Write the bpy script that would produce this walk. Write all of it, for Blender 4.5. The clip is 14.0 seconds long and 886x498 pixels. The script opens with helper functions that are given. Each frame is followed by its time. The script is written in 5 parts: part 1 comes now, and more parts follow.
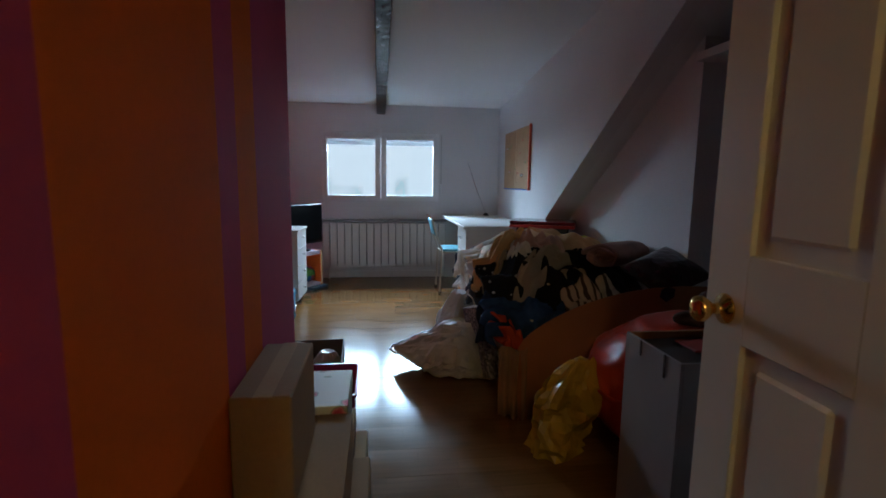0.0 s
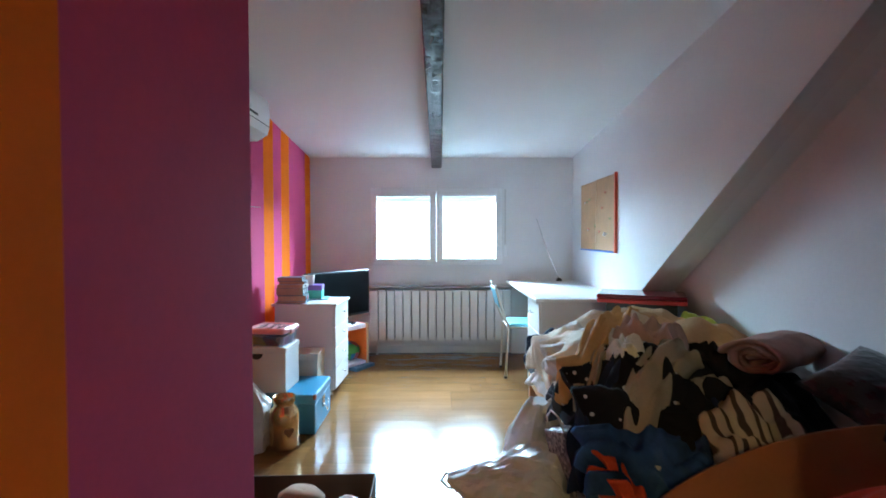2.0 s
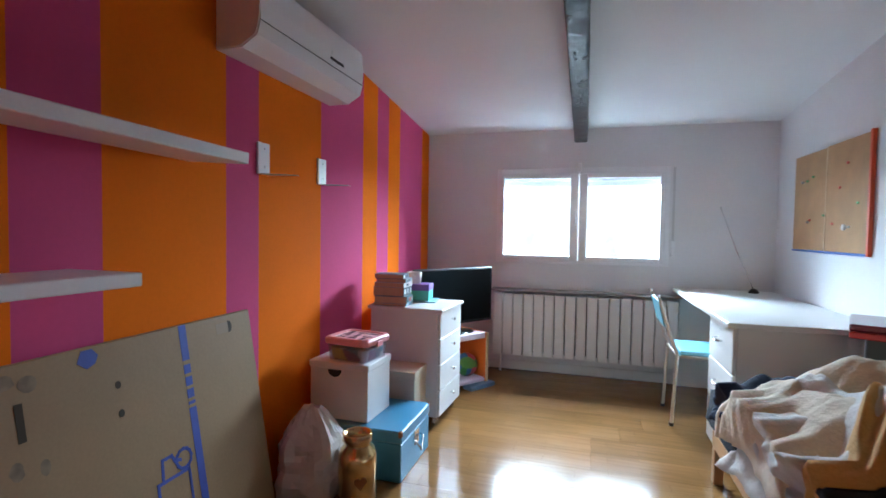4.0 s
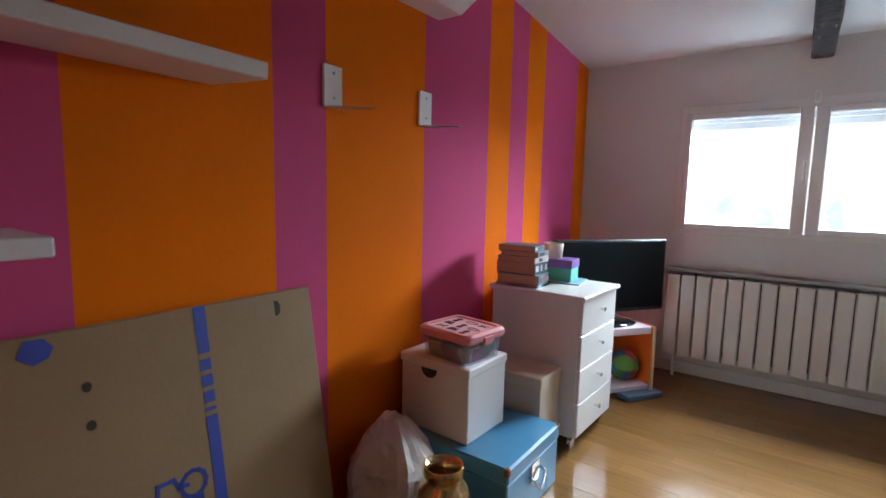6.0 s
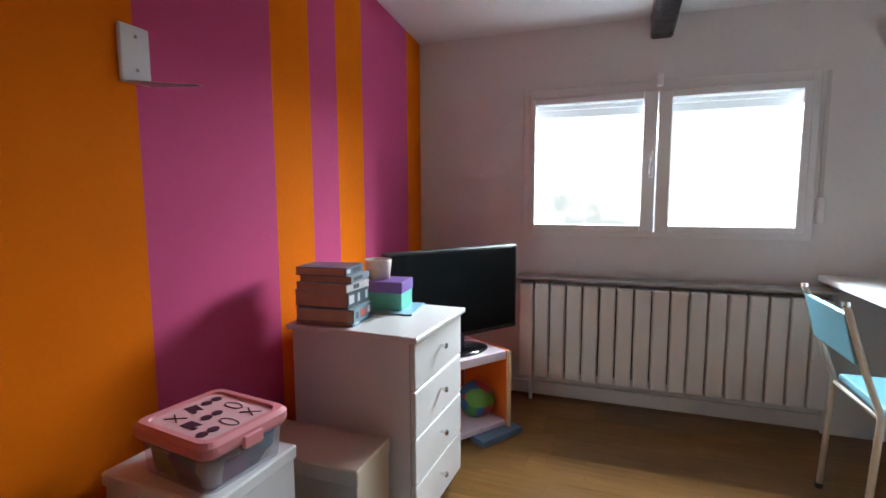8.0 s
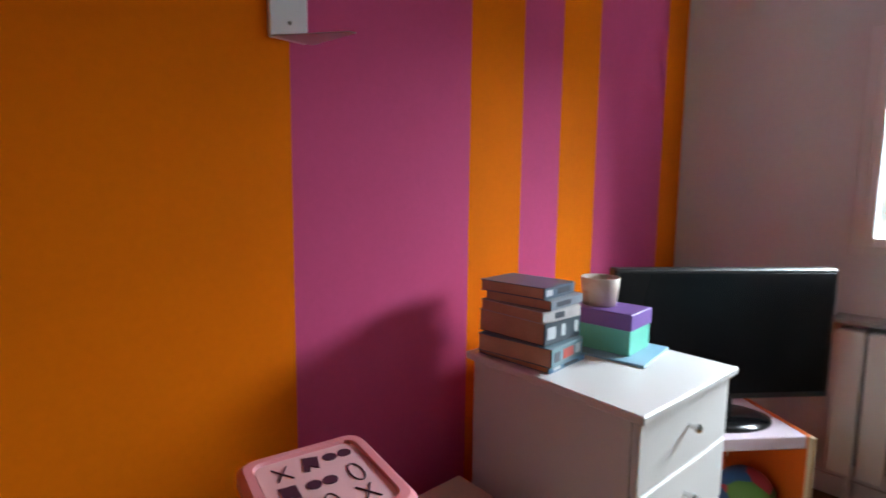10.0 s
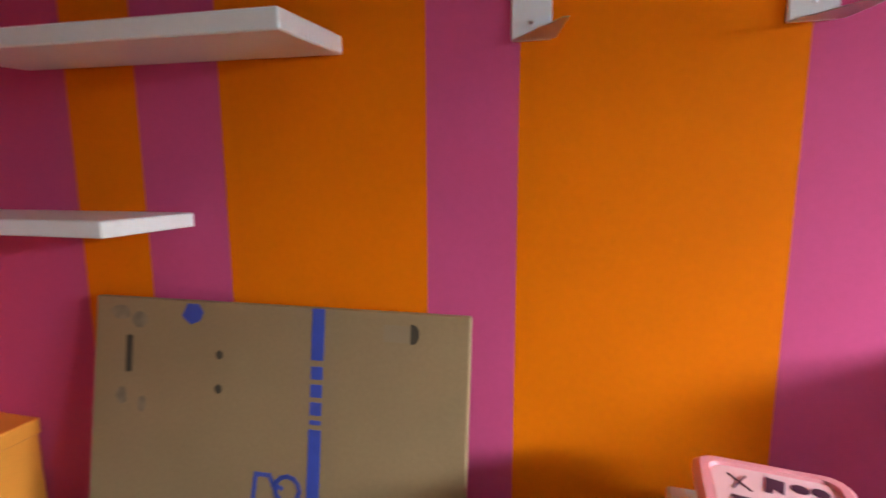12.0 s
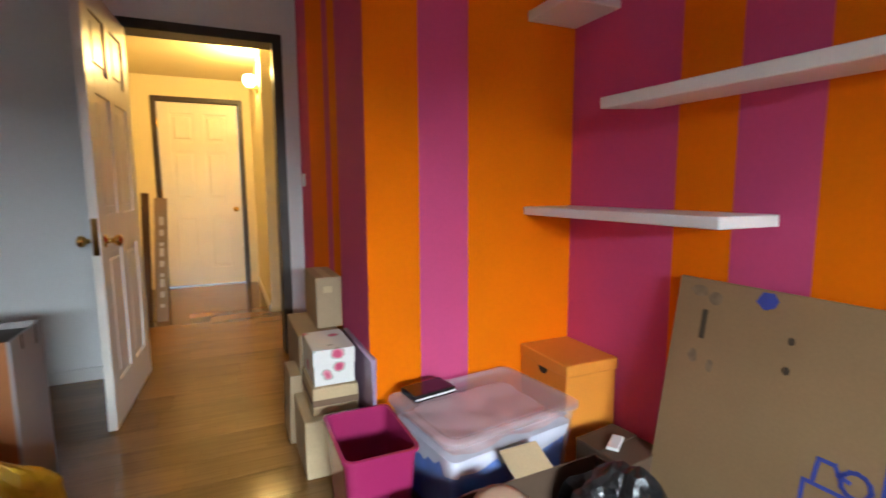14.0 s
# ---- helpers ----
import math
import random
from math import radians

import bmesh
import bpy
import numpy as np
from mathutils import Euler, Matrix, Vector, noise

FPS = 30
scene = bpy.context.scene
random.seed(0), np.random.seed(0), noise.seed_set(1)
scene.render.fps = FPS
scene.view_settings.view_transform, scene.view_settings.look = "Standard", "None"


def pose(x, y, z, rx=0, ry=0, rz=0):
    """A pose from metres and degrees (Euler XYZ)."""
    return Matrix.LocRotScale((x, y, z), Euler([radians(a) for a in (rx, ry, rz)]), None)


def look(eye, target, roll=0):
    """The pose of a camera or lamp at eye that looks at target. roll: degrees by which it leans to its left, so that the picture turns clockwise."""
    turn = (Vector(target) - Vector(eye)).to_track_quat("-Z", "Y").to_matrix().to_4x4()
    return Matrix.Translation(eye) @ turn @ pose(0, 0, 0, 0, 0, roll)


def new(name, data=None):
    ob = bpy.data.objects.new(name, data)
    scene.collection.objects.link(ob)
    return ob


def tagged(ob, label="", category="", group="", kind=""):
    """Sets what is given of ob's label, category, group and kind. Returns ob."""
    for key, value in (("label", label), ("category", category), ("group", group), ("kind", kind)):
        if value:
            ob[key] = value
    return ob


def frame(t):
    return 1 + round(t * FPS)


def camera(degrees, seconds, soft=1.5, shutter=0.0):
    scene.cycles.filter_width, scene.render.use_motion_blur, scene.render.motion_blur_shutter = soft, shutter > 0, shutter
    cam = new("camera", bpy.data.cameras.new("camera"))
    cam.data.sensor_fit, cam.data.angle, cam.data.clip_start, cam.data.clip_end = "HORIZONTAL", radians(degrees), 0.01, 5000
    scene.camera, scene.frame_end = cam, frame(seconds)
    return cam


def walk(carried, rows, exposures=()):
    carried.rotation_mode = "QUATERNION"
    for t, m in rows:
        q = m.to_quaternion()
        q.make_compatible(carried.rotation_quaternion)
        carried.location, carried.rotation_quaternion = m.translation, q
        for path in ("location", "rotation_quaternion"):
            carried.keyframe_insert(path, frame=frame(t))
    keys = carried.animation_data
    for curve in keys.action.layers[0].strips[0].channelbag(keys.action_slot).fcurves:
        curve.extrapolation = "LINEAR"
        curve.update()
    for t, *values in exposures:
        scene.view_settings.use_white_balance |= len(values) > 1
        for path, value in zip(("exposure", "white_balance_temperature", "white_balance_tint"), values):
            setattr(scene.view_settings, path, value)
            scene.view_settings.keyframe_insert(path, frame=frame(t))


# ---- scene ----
cam = camera(84.6, 14.0, 1.6, 0.35)
PATH = [
    (0, (-0.275, -0.174, 1.1), (-0.014, 1.79, 0.826), 0.8),
    (0.5, (-0.219, -0.003, 1.126), (-0.035, 1.971, 0.863), 0.4),
    (1, (-0.204, 0.16, 1.129), (-0.1, 2.145, 0.911), 0.1),
    (1.5, (-0.205, 0.361, 1.136), (-0.142, 2.354, 0.986), -0.2),
    (2, (-0.215, 0.587, 1.160), (-0.202, 2.586, 1.106), -0.1),
    (2.5, (-0.199, 0.768, 1.13), (-0.308, 2.765, 1.13), 0.2),
    (2.7, (-0.182, 0.875, 1.132), (-0.370, 2.866, 1.131), 0.3),
    (4.8, (-0.190, 1.700, 1.100), (-0.957, 3.541, 0.959), 1.0),
    (5, (-0.206, 1.771, 1.095), (-1.039, 3.583, 0.937), 1.0),
    (5.5, (-0.237, 1.973, 1.096), (-1.308, 3.65, 0.899), 1.4),
    (6, (-0.278, 2.119, 1.089), (-1.446, 3.727, 0.86), 1.2),
    (6.5, (-0.345, 2.293, 1.068), (-1.394, 3.979, 0.828), 0.1),
    (7, (-0.404, 2.49, 1.084), (-1.164, 4.327, 0.858), -0.3),
    (7.2, (-0.404, 2.551, 1.083), (-1.054, 4.43, 0.873), -0.3),
    (9.3, (-0.490, 3.105, 1.050), (-1.499, 4.817, 0.824), 0.6),
    (9.5, (-0.508, 3.147, 1.042), (-1.679, 4.755, 0.833), 0.5),
    (10, (-0.575, 3.229, 1.058), (-2.063, 4.549, 0.842), 0.7),
    (10.5, (-0.61, 3.241, 1.072), (-2.348, 4.198, 0.82), 0.7),
    (11, (-0.587, 3.263, 1.085), (-2.511, 3.722, 0.799), 1.0),
    (11.5, (-0.551, 3.268, 1.095), (-2.526, 3.247, 0.782), 1.0),
    (12, (-0.496, 3.248, 1.088), (-2.415, 2.768, 0.796), -0.2),
    (12.5, (-0.41, 3.245, 1.066), (-2.147, 2.284, 0.816), -0.6),
    (13, (-0.287, 3.262, 1.06), (-1.74, 1.908, 0.824), -0.3),
    (13.5, (-0.175, 3.246, 1.062), (-1.311, 1.617, 0.827), 0.0),
    (14, (-0.086, 3.228, 1.081), (-0.9, 1.418, 0.836), -0.3),
]
EXPOSURES = [(0.0, -0.95, 5300, 4), (0.4, 0.56, 5080, -4), (0.8, 0.80, 5080, -4), (1.2, 0.78, 5080, -4), (1.6, 0.74, 5080, -4), (2.5, 0.62, 5120, -3), (5.0, 0.06, 6000, 10),
             (9.5, -0.24, 6600, 12), (10.1, -0.24, 6600, 12), (11.0, 0.34, 6700, 11), (12.5, 0.90, 6600, 11), (14.0, 1.00, 6500, 10)]
walk(cam, [(t, look(eye, target, roll)) for t, eye, target, roll in PATH], EXPOSURES)

# ---- world and light ----
world = bpy.data.worlds.new("overcast")
scene.world = world
world.use_nodes = True
wn = world.node_tree.nodes
sky = wn.new("ShaderNodeTexSky")
sky.sky_type = "NISHITA"
sky.sun_disc = False
sky.sun_elevation, sky.sun_rotation = radians(40), radians(0)
wn["Background"].inputs["Strength"].default_value = 0.12
world.node_tree.links.new(sky.outputs[0], wn["Background"].inputs[0])

sun = new("sun", bpy.data.lights.new("sun", "SUN"))
sun.data.energy, sun.data.angle, sun.data.color = 0.5, radians(30), (1.0, 0.97, 0.93)
sun.matrix_basis = look((0, 12, 10), (0, 0, 0))


def area_lamp(name, m, sx, sy, watts, color):
    la = bpy.data.lights.new(name, "AREA")
    la.shape, la.size, la.size_y, la.energy, la.color = "RECTANGLE", sx, sy, watts, color
    ob = new(name, la)
    ob.matrix_basis = m
    return ob


# overcast sky standing in the window opening
area_lamp("window_skylight", look((-0.24, 6.40, 1.92), (-0.24, 4.1, 1.14)), 1.7, 0.92, 610.0, (0.77, 0.915, 1.0))


# ---- materials ----
def mat(name, color, rough=0.5, metal=0.0, vary=0.06, scale=6.0, bump=0.0, bump_scale=60.0, coat=0.0, rand=0.0, spec=0.5, fine=0.0):
    m = bpy.data.materials.new(name)
    m.use_nodes = True
    nt = m.node_tree
    b = nt.nodes["Principled BSDF"]
    b.inputs["Metallic"].default_value = metal
    b.inputs["Specular IOR Level"].default_value = spec
    b.inputs["Coat Weight"].default_value = coat
    tc = nt.nodes.new("ShaderNodeTexCoord")
    n1 = nt.nodes.new("ShaderNodeTexNoise")
    n1.inputs["Scale"].default_value, n1.inputs["Detail"].default_value = scale, 6
    nt.links.new(tc.outputs["Object"], n1.inputs["Vector"])
    ramp = nt.nodes.new("ShaderNodeMapRange")
    ramp.inputs["From Min"].default_value, ramp.inputs["From Max"].default_value = 0.3, 0.7
    ramp.inputs["To Min"].default_value, ramp.inputs["To Max"].default_value = 1 - vary, 1 + vary
    nt.links.new(n1.outputs["Fac"], ramp.inputs["Value"])
    val = ramp.outputs["Result"]
    if fine:
        n3 = nt.nodes.new("ShaderNodeTexNoise")
        n3.inputs["Scale"].default_value, n3.inputs["Detail"].default_value = scale * 25, 3
        nt.links.new(tc.outputs["Object"], n3.inputs["Vector"])
        r3 = nt.nodes.new("ShaderNodeMapRange")
        r3.inputs["From Min"].default_value, r3.inputs["From Max"].default_value = 0.3, 0.7
        r3.inputs["To Min"].default_value, r3.inputs["To Max"].default_value = 1 - fine, 1 + fine
        nt.links.new(n3.outputs["Fac"], r3.inputs["Value"])
        mu = nt.nodes.new("ShaderNodeMath")
        mu.operation = "MULTIPLY"
        nt.links.new(val, mu.inputs[0])
        nt.links.new(r3.outputs["Result"], mu.inputs[1])
        val = mu.outputs[0]
    hsv = nt.nodes.new("ShaderNodeHueSaturation")
    hsv.inputs["Color"].default_value = (*color, 1)
    nt.links.new(val, hsv.inputs["Value"])
    if rand:
        oi = nt.nodes.new("ShaderNodeObjectInfo")
        rr = nt.nodes.new("ShaderNodeMapRange")
        rr.inputs["To Min"].default_value, rr.inputs["To Max"].default_value = 1 - rand, 1 + rand
        nt.links.new(oi.outputs["Random"], rr.inputs["Value"])
        mu = nt.nodes.new("ShaderNodeMath")
        mu.operation = "MULTIPLY"
        nt.links.new(val, mu.inputs[0])
        nt.links.new(rr.outputs["Result"], mu.inputs[1])
        nt.links.new(mu.outputs[0], hsv.inputs["Value"])
    nt.links.new(hsv.outputs["Color"], b.inputs["Base Color"])
    rm = nt.nodes.new("ShaderNodeMapRange")
    rm.inputs["To Min"].default_value, rm.inputs["To Max"].default_value = max(0.0, rough - 0.06), min(1.0, rough + 0.06)
    nt.links.new(n1.outputs["Fac"], rm.inputs["Value"])
    nt.links.new(rm.outputs["Result"], b.inputs["Roughness"])
    if bump:
        n2 = nt.nodes.new("ShaderNodeTexNoise")
        n2.inputs["Scale"].default_value, n2.inputs["Detail"].default_value = bump_scale, 4
        nt.links.new(tc.outputs["Object"], n2.inputs["Vector"])
        bp = nt.nodes.new("ShaderNodeBump")
        bp.inputs["Strength"].default_value, bp.inputs["Distance"].default_value = bump, 0.01
        nt.links.new(n2.outputs["Fac"], bp.inputs["Height"])
        nt.links.new(bp.outputs["Normal"], b.inputs["Normal"])
    return m


def glass(name, color=(1, 1, 1), rough=0.02, ior=1.45, alpha=0.85, milky=True):
    """Thin clear sheet: see-through with a glossy skin."""
    m = bpy.data.materials.new(name)
    m.use_nodes = True
    nt = m.node_tree
    nt.nodes.clear()
    out = nt.nodes.new("ShaderNodeOutputMaterial")
    mix = nt.nodes.new("ShaderNodeMixShader")
    tr = nt.nodes.new("ShaderNodeBsdfTransparent")
    tr.inputs["Color"].default_value = (*color, 1)
    if milky:
        pr = nt.nodes.new("ShaderNodeBsdfPrincipled")
        pr.inputs["Base Color"].default_value = (*color, 1)
        pr.inputs["IOR"].default_value = ior
    else:
        pr = nt.nodes.new("ShaderNodeBsdfGlossy")
    pr.inputs["Roughness"].default_value = rough
    mix.inputs["Fac"].default_value = 1 - alpha
    nt.links.new(tr.outputs[0], mix.inputs[1])
    nt.links.new(pr.outputs[0], mix.inputs[2])
    nt.links.new(mix.outputs[0], out.inputs["Surface"])
    return m


def wood_floor_mat():
    m = mat("laminate", (0.205, 0.102, 0.034), 0.15, vary=0.10, scale=3.0, rand=0.12, spec=0.36)
    nt = m.node_tree
    b = nt.nodes["Principled BSDF"]
    hsv = [n for n in nt.nodes if n.type == "HUE_SAT"][0]
    tc = [n for n in nt.nodes if n.type == "TEX_COORD"][0]
    mp = nt.nodes.new("ShaderNodeMapping")
    mp.inputs["Scale"].default_value = (1.2, 22.0, 1.0)
    nt.links.new(tc.outputs["Object"], mp.inputs["Vector"])
    gr = nt.nodes.new("ShaderNodeTexNoise")
    gr.inputs["Scale"].default_value, gr.inputs["Detail"].default_value, gr.inputs["Distortion"].default_value = 3.0, 8, 0.6
    nt.links.new(mp.outputs[0], gr.inputs["Vector"])
    br = nt.nodes.new("ShaderNodeTexBrick")
    br.inputs["Color1"].default_value, br.inputs["Color2"].default_value, br.inputs["Mortar"].default_value = (1.07, 1.06, 1.04, 1), (0.92, 0.92, 0.91, 1), (0.80, 0.77, 0.72, 1)
    br.inputs["Scale"].default_value, br.inputs["Mortar Size"].default_value = 1.0, 0.0012
    br.inputs["Brick Width"].default_value, br.inputs["Row Height"].default_value = 0.41, 0.0635
    br.offset = 0.37
    nt.links.new(tc.outputs["Object"], br.inputs["Vector"])
    cr = nt.nodes.new("ShaderNodeMapRange")
    cr.inputs["From Min"].default_value, cr.inputs["From Max"].default_value = 0.3, 0.7
    cr.inputs["To Min"].default_value, cr.inputs["To Max"].default_value = 0.86, 1.10
    nt.links.new(gr.outputs["Fac"], cr.inputs["Value"])
    mx = nt.nodes.new("ShaderNodeMix")
    mx.data_type, mx.blend_type = "RGBA", "MULTIPLY"
    mx.inputs[0].default_value = 1.0
    nt.links.new(hsv.outputs["Color"], mx.inputs[6])
    nt.links.new(br.outputs["Color"], mx.inputs[7])
    mx2 = nt.nodes.new("ShaderNodeMix")
    mx2.data_type, mx2.blend_type = "RGBA", "MULTIPLY"
    mx2.inputs[0].default_value = 1.0
    nt.links.new(mx.outputs[2], mx2.inputs[6])
    nt.links.new(cr.outputs["Result"], mx2.inputs[7])
    nt.links.new(mx2.outputs[2], b.inputs["Base Color"])
    return m


ORANGE = mat("orange_paint", (0.82, 0.172, 0.001), 0.84, vary=0.05, scale=2.5, bump=0.03, bump_scale=220, fine=0.02, spec=0.10)
PINK = mat("pink_paint", (0.60, 0.078, 0.210), 0.80, vary=0.05, scale=2.5, bump=0.03, bump_scale=220, fine=0.02, spec=0.14)
WHITE_WALL = mat("white_wall_paint", (0.74, 0.735, 0.74), 0.75, vary=0.03, scale=2.0, bump=0.15, bump_scale=90, fine=0.015, spec=0.3)
CEIL = mat("ceiling_paint", (0.78, 0.785, 0.79), 0.8, vary=0.025, scale=1.5, bump=0.12, bump_scale=70, spec=0.3)
HALL_WALL = mat("cream_hall_paint", (0.76, 0.67, 0.46), 0.7, vary=0.03, scale=2.0, bump=0.1)
FLOOR = wood_floor_mat()
JOINT = mat("floor_underlay", (0.16, 0.09, 0.04), 0.8)
DOOR_WHITE = mat("door_paint", (0.76, 0.72, 0.66), 0.32, vary=0.03, scale=3.0, bump=0.05, bump_scale=35)
DARK_FRAME = mat("dark_stained_frame", (0.030, 0.018, 0.012), 0.45, vary=0.25, scale=8.0)
PVC = mat("white_pvc", (0.80, 0.80, 0.81), 0.3, vary=0.015)
BASE = mat("baseboard_paint", (0.72, 0.71, 0.70), 0.5, vary=0.03)
RAD = mat("radiator_enamel", (0.76, 0.75, 0.73), 0.35, vary=0.02)
# near-black tone that paints the shade in narrow gaps and seams
GAP_SHADE = mat("gap_shade", (0.06, 0.06, 0.06), 0.8)
GLASS = glass("window_glass", (0.98, 1.0, 1.0), 0.02, 1.45, 0.95, False)
WHITE_LAM = mat("white_laminate", (0.78, 0.77, 0.76), 0.35, vary=0.02, scale=3.0)
WHITE_CARD = mat("white_cardboard", (0.74, 0.73, 0.73), 0.6, vary=0.04, scale=5.0)
CHROME = mat("chrome", (0.75, 0.75, 0.76), 0.15, 1.0, vary=0.02)
BRASS = mat("brass", (0.80, 0.52, 0.16), 0.12, 1.0, vary=0.05)
BLACK_GLOSS = mat("black_gloss", (0.008, 0.008, 0.009), 0.12, vary=0.05)
BLACK_MAT = mat("black_plastic", (0.015, 0.015, 0.016), 0.45, vary=0.1)
CARD = mat("cardboard", (0.375, 0.268, 0.165), 0.8, vary=0.07, scale=4.0, bump=0.08, bump_scale=40, fine=0.04, spec=0.2)
BOARD = mat("carton_board", (0.28, 0.178, 0.090), 0.60, vary=0.07, scale=4.0, bump=0.06, bump_scale=40, fine=0.04, spec=0.35)
CARD_LIGHT = mat("light_cardboard", (0.50, 0.37, 0.22), 0.8, vary=0.08, scale=5.0, fine=0.04, spec=0.2)
ORANGE_CARD = mat("orange_cardboard", (0.75, 0.26, 0.03), 0.55, vary=0.05, scale=4.0, fine=0.03)
BLUE_TRUNK = mat("blue_enamel", (0.07, 0.25, 0.42), 0.32, vary=0.08, scale=7.0, bump=0.04)
PINK_PLASTIC = mat("pink_plastic", (0.80, 0.30, 0.33), 0.35, vary=0.03)
INK = mat("dark_print", (0.06, 0.012, 0.035), 0.6)
BLUE_PRINT = mat("blue_print", (0.035, 0.06, 0.33), 0.6, vary=0.15, scale=20)


# ---- mesh helpers ----
def part(name, bm, material, parent=None, label="", smooth=False):
    me = bpy.data.meshes.new(name)
    bm.normal_update()
    bm.to_mesh(me)
    bm.free()
    for m in (material if isinstance(material, (list, tuple)) else [material]):
        me.materials.append(m)
    if smooth:
        for p in me.polygons:
            p.use_smooth = True
    ob = new(name, me)
    if parent:
        ob.parent = parent
    if label:
        tagged(ob, label)
    return ob


def thing(name, m, label, category, group=""):
    e = new(name)
    e.empty_display_size = 0.1
    e.matrix_basis = m
    return tagged(e, label, category, group)


def box(x0, y0, z0, x1, y1, z1, bev=0.004, bm=None, seg=1):
    out = bm or bmesh.new()
    r = bmesh.ops.create_cube(out, size=1.0)
    vs = r["verts"]
    bmesh.ops.scale(out, vec=(abs(x1 - x0), abs(y1 - y0), abs(z1 - z0)), verts=vs)
    bmesh.ops.translate(out, vec=((x0 + x1) / 2, (y0 + y1) / 2, (z0 + z1) / 2), verts=vs)
    if bev:
        es = {e for v in vs for e in v.link_edges}
        bmesh.ops.bevel(out, geom=list(es), offset=bev, segments=seg, profile=0.6, affect="EDGES")
    return out


def cyl(r, h, m=None, seg=24, r2=None, bm=None, caps=True):
    """Upright cylinder or cone from z=0 to h, moved by m."""
    out = bm or bmesh.new()
    res = bmesh.ops.create_cone(out, cap_ends=caps, segments=seg, radius1=r, radius2=r if r2 is None else r2, depth=h)
    bmesh.ops.translate(out, vec=(0, 0, h / 2), verts=res["verts"])
    if m is not None:
        bmesh.ops.transform(out, matrix=m, verts=res["verts"])
    return out


def lathe(profile, seg=32, bm=None, m=None):
    """Surface of revolution of (radius, height) pairs."""
    out = bm or bmesh.new()
    rings = []
    for r, z in profile:
        rings.append([out.verts.new((r * math.cos(2 * math.pi * i / seg), r * math.sin(2 * math.pi * i / seg), z)) for i in range(seg)])
    for a, b in zip(rings, rings[1:]):
        for i in range(seg):
            out.faces.new((a[i], a[(i + 1) % seg], b[(i + 1) % seg], b[i]))
    if m is not None:
        bmesh.ops.transform(out, matrix=m, verts=[v for r in rings for v in r])
    return out


def tube(points, r, seg=8, bm=None, closed=False):
    """Round rod along a polyline."""
    out = bm or bmesh.new()
    pts = [Vector(p) for p in points]
    rings = []
    n = len(pts)
    for i, p in enumerate(pts):
        a = pts[(i - 1) % n] if closed or i > 0 else p
        b = pts[(i + 1) % n] if closed or i < n - 1 else p
        d = (b - a).normalized()
        u = d.orthogonal().normalized()
        if abs(d.z) < 0.9:
            u = d.cross(Vector((0, 0, 1))).normalized()
        w = d.cross(u)
        rings.append([out.verts.new(p + r * (math.cos(2 * math.pi * k / seg) * u + math.sin(2 * math.pi * k / seg) * w)) for k in range(seg)])
    for i in range(n if closed else n - 1):
        a, b = rings[i], rings[(i + 1) % n]
        for k in range(seg):
            out.faces.new((a[k], a[(k + 1) % seg], b[(k + 1) % seg], b[k]))
    if not closed:
        out.faces.new(rings[0][::-1])
        out.faces.new(rings[-1])
    return out


def prism(poly, m, depth, bm=None):
    """Flat polygon (x, y) pushed out along z by depth, moved by m."""
    out = bm or bmesh.new()
    lo = [out.verts.new(m @ Vector((x, y, 0))) for x, y in poly]
    hi = [out.verts.new(m @ Vector((x, y, depth))) for x, y in poly]
    out.faces.new(lo[::-1])
    out.faces.new(hi)
    k = len(poly)
    for i in range(k):
        out.faces.new((lo[i], lo[(i + 1) % k], hi[(i + 1) % k], hi[i]))
    return out


def structure(name, bm, material, label, category=""):
    return tagged(part(name, bm, material), label, category or name.split("_")[0], kind="structure")


# ---- the room ----
XL, YW, XR, YD = -1.49, 5.40, 1.10, -0.06      # striped wall, window wall, dormer cheek, door wall
XJ, YJ = -0.562, 1.487                         # projecting corner beside the door
XS, YS, XE = 1.315, 2.14, 2.30                  # side wall, its corner, deeper recess wall
WT = 0.22


def ceil_z(y):
    return 1.93 + 0.10 * (YW - y)


def slope_z(y):
    return 0.83 + 0.638 * (3.70 - y)


def striped(name, a, b, cuts, first, thick, label):
    """Upright wall from a to b (x, y) with painted stripes ending at the given distances; thick: offset (x, y) to its back."""
    bm = bmesh.new()
    a, b = Vector((*a, 0)), Vector((*b, 0))
    ln = (b - a).length
    ends = [0.0] + list(cuts) + [ln]
    back = Vector((*thick, 0))
    H = 2.75
    for i in range(len(ends) - 1):
        p, q = a + (b - a) * (ends[i] / ln), a + (b - a) * (ends[i + 1] / ln)
        vs = [bm.verts.new(v) for v in (p, q, q + Vector((0, 0, H)), p + Vector((0, 0, H)))]
        f = bm.faces.new(vs)
        f.material_index = (first + i) % 2
    vs = [bm.verts.new(v) for v in (a, b, b + Vector((0, 0, H)), a + Vector((0, 0, H)))]
    bs = [bm.verts.new(v.co + back) for v in vs]
    bm.faces.new(bs[::-1])
    for i in range(4):
        bm.faces.new((vs[i], bs[i], bs[(i + 1) % 4], vs[(i + 1) % 4]))
    return structure(name, bm, [ORANGE, PINK], label, "wall")


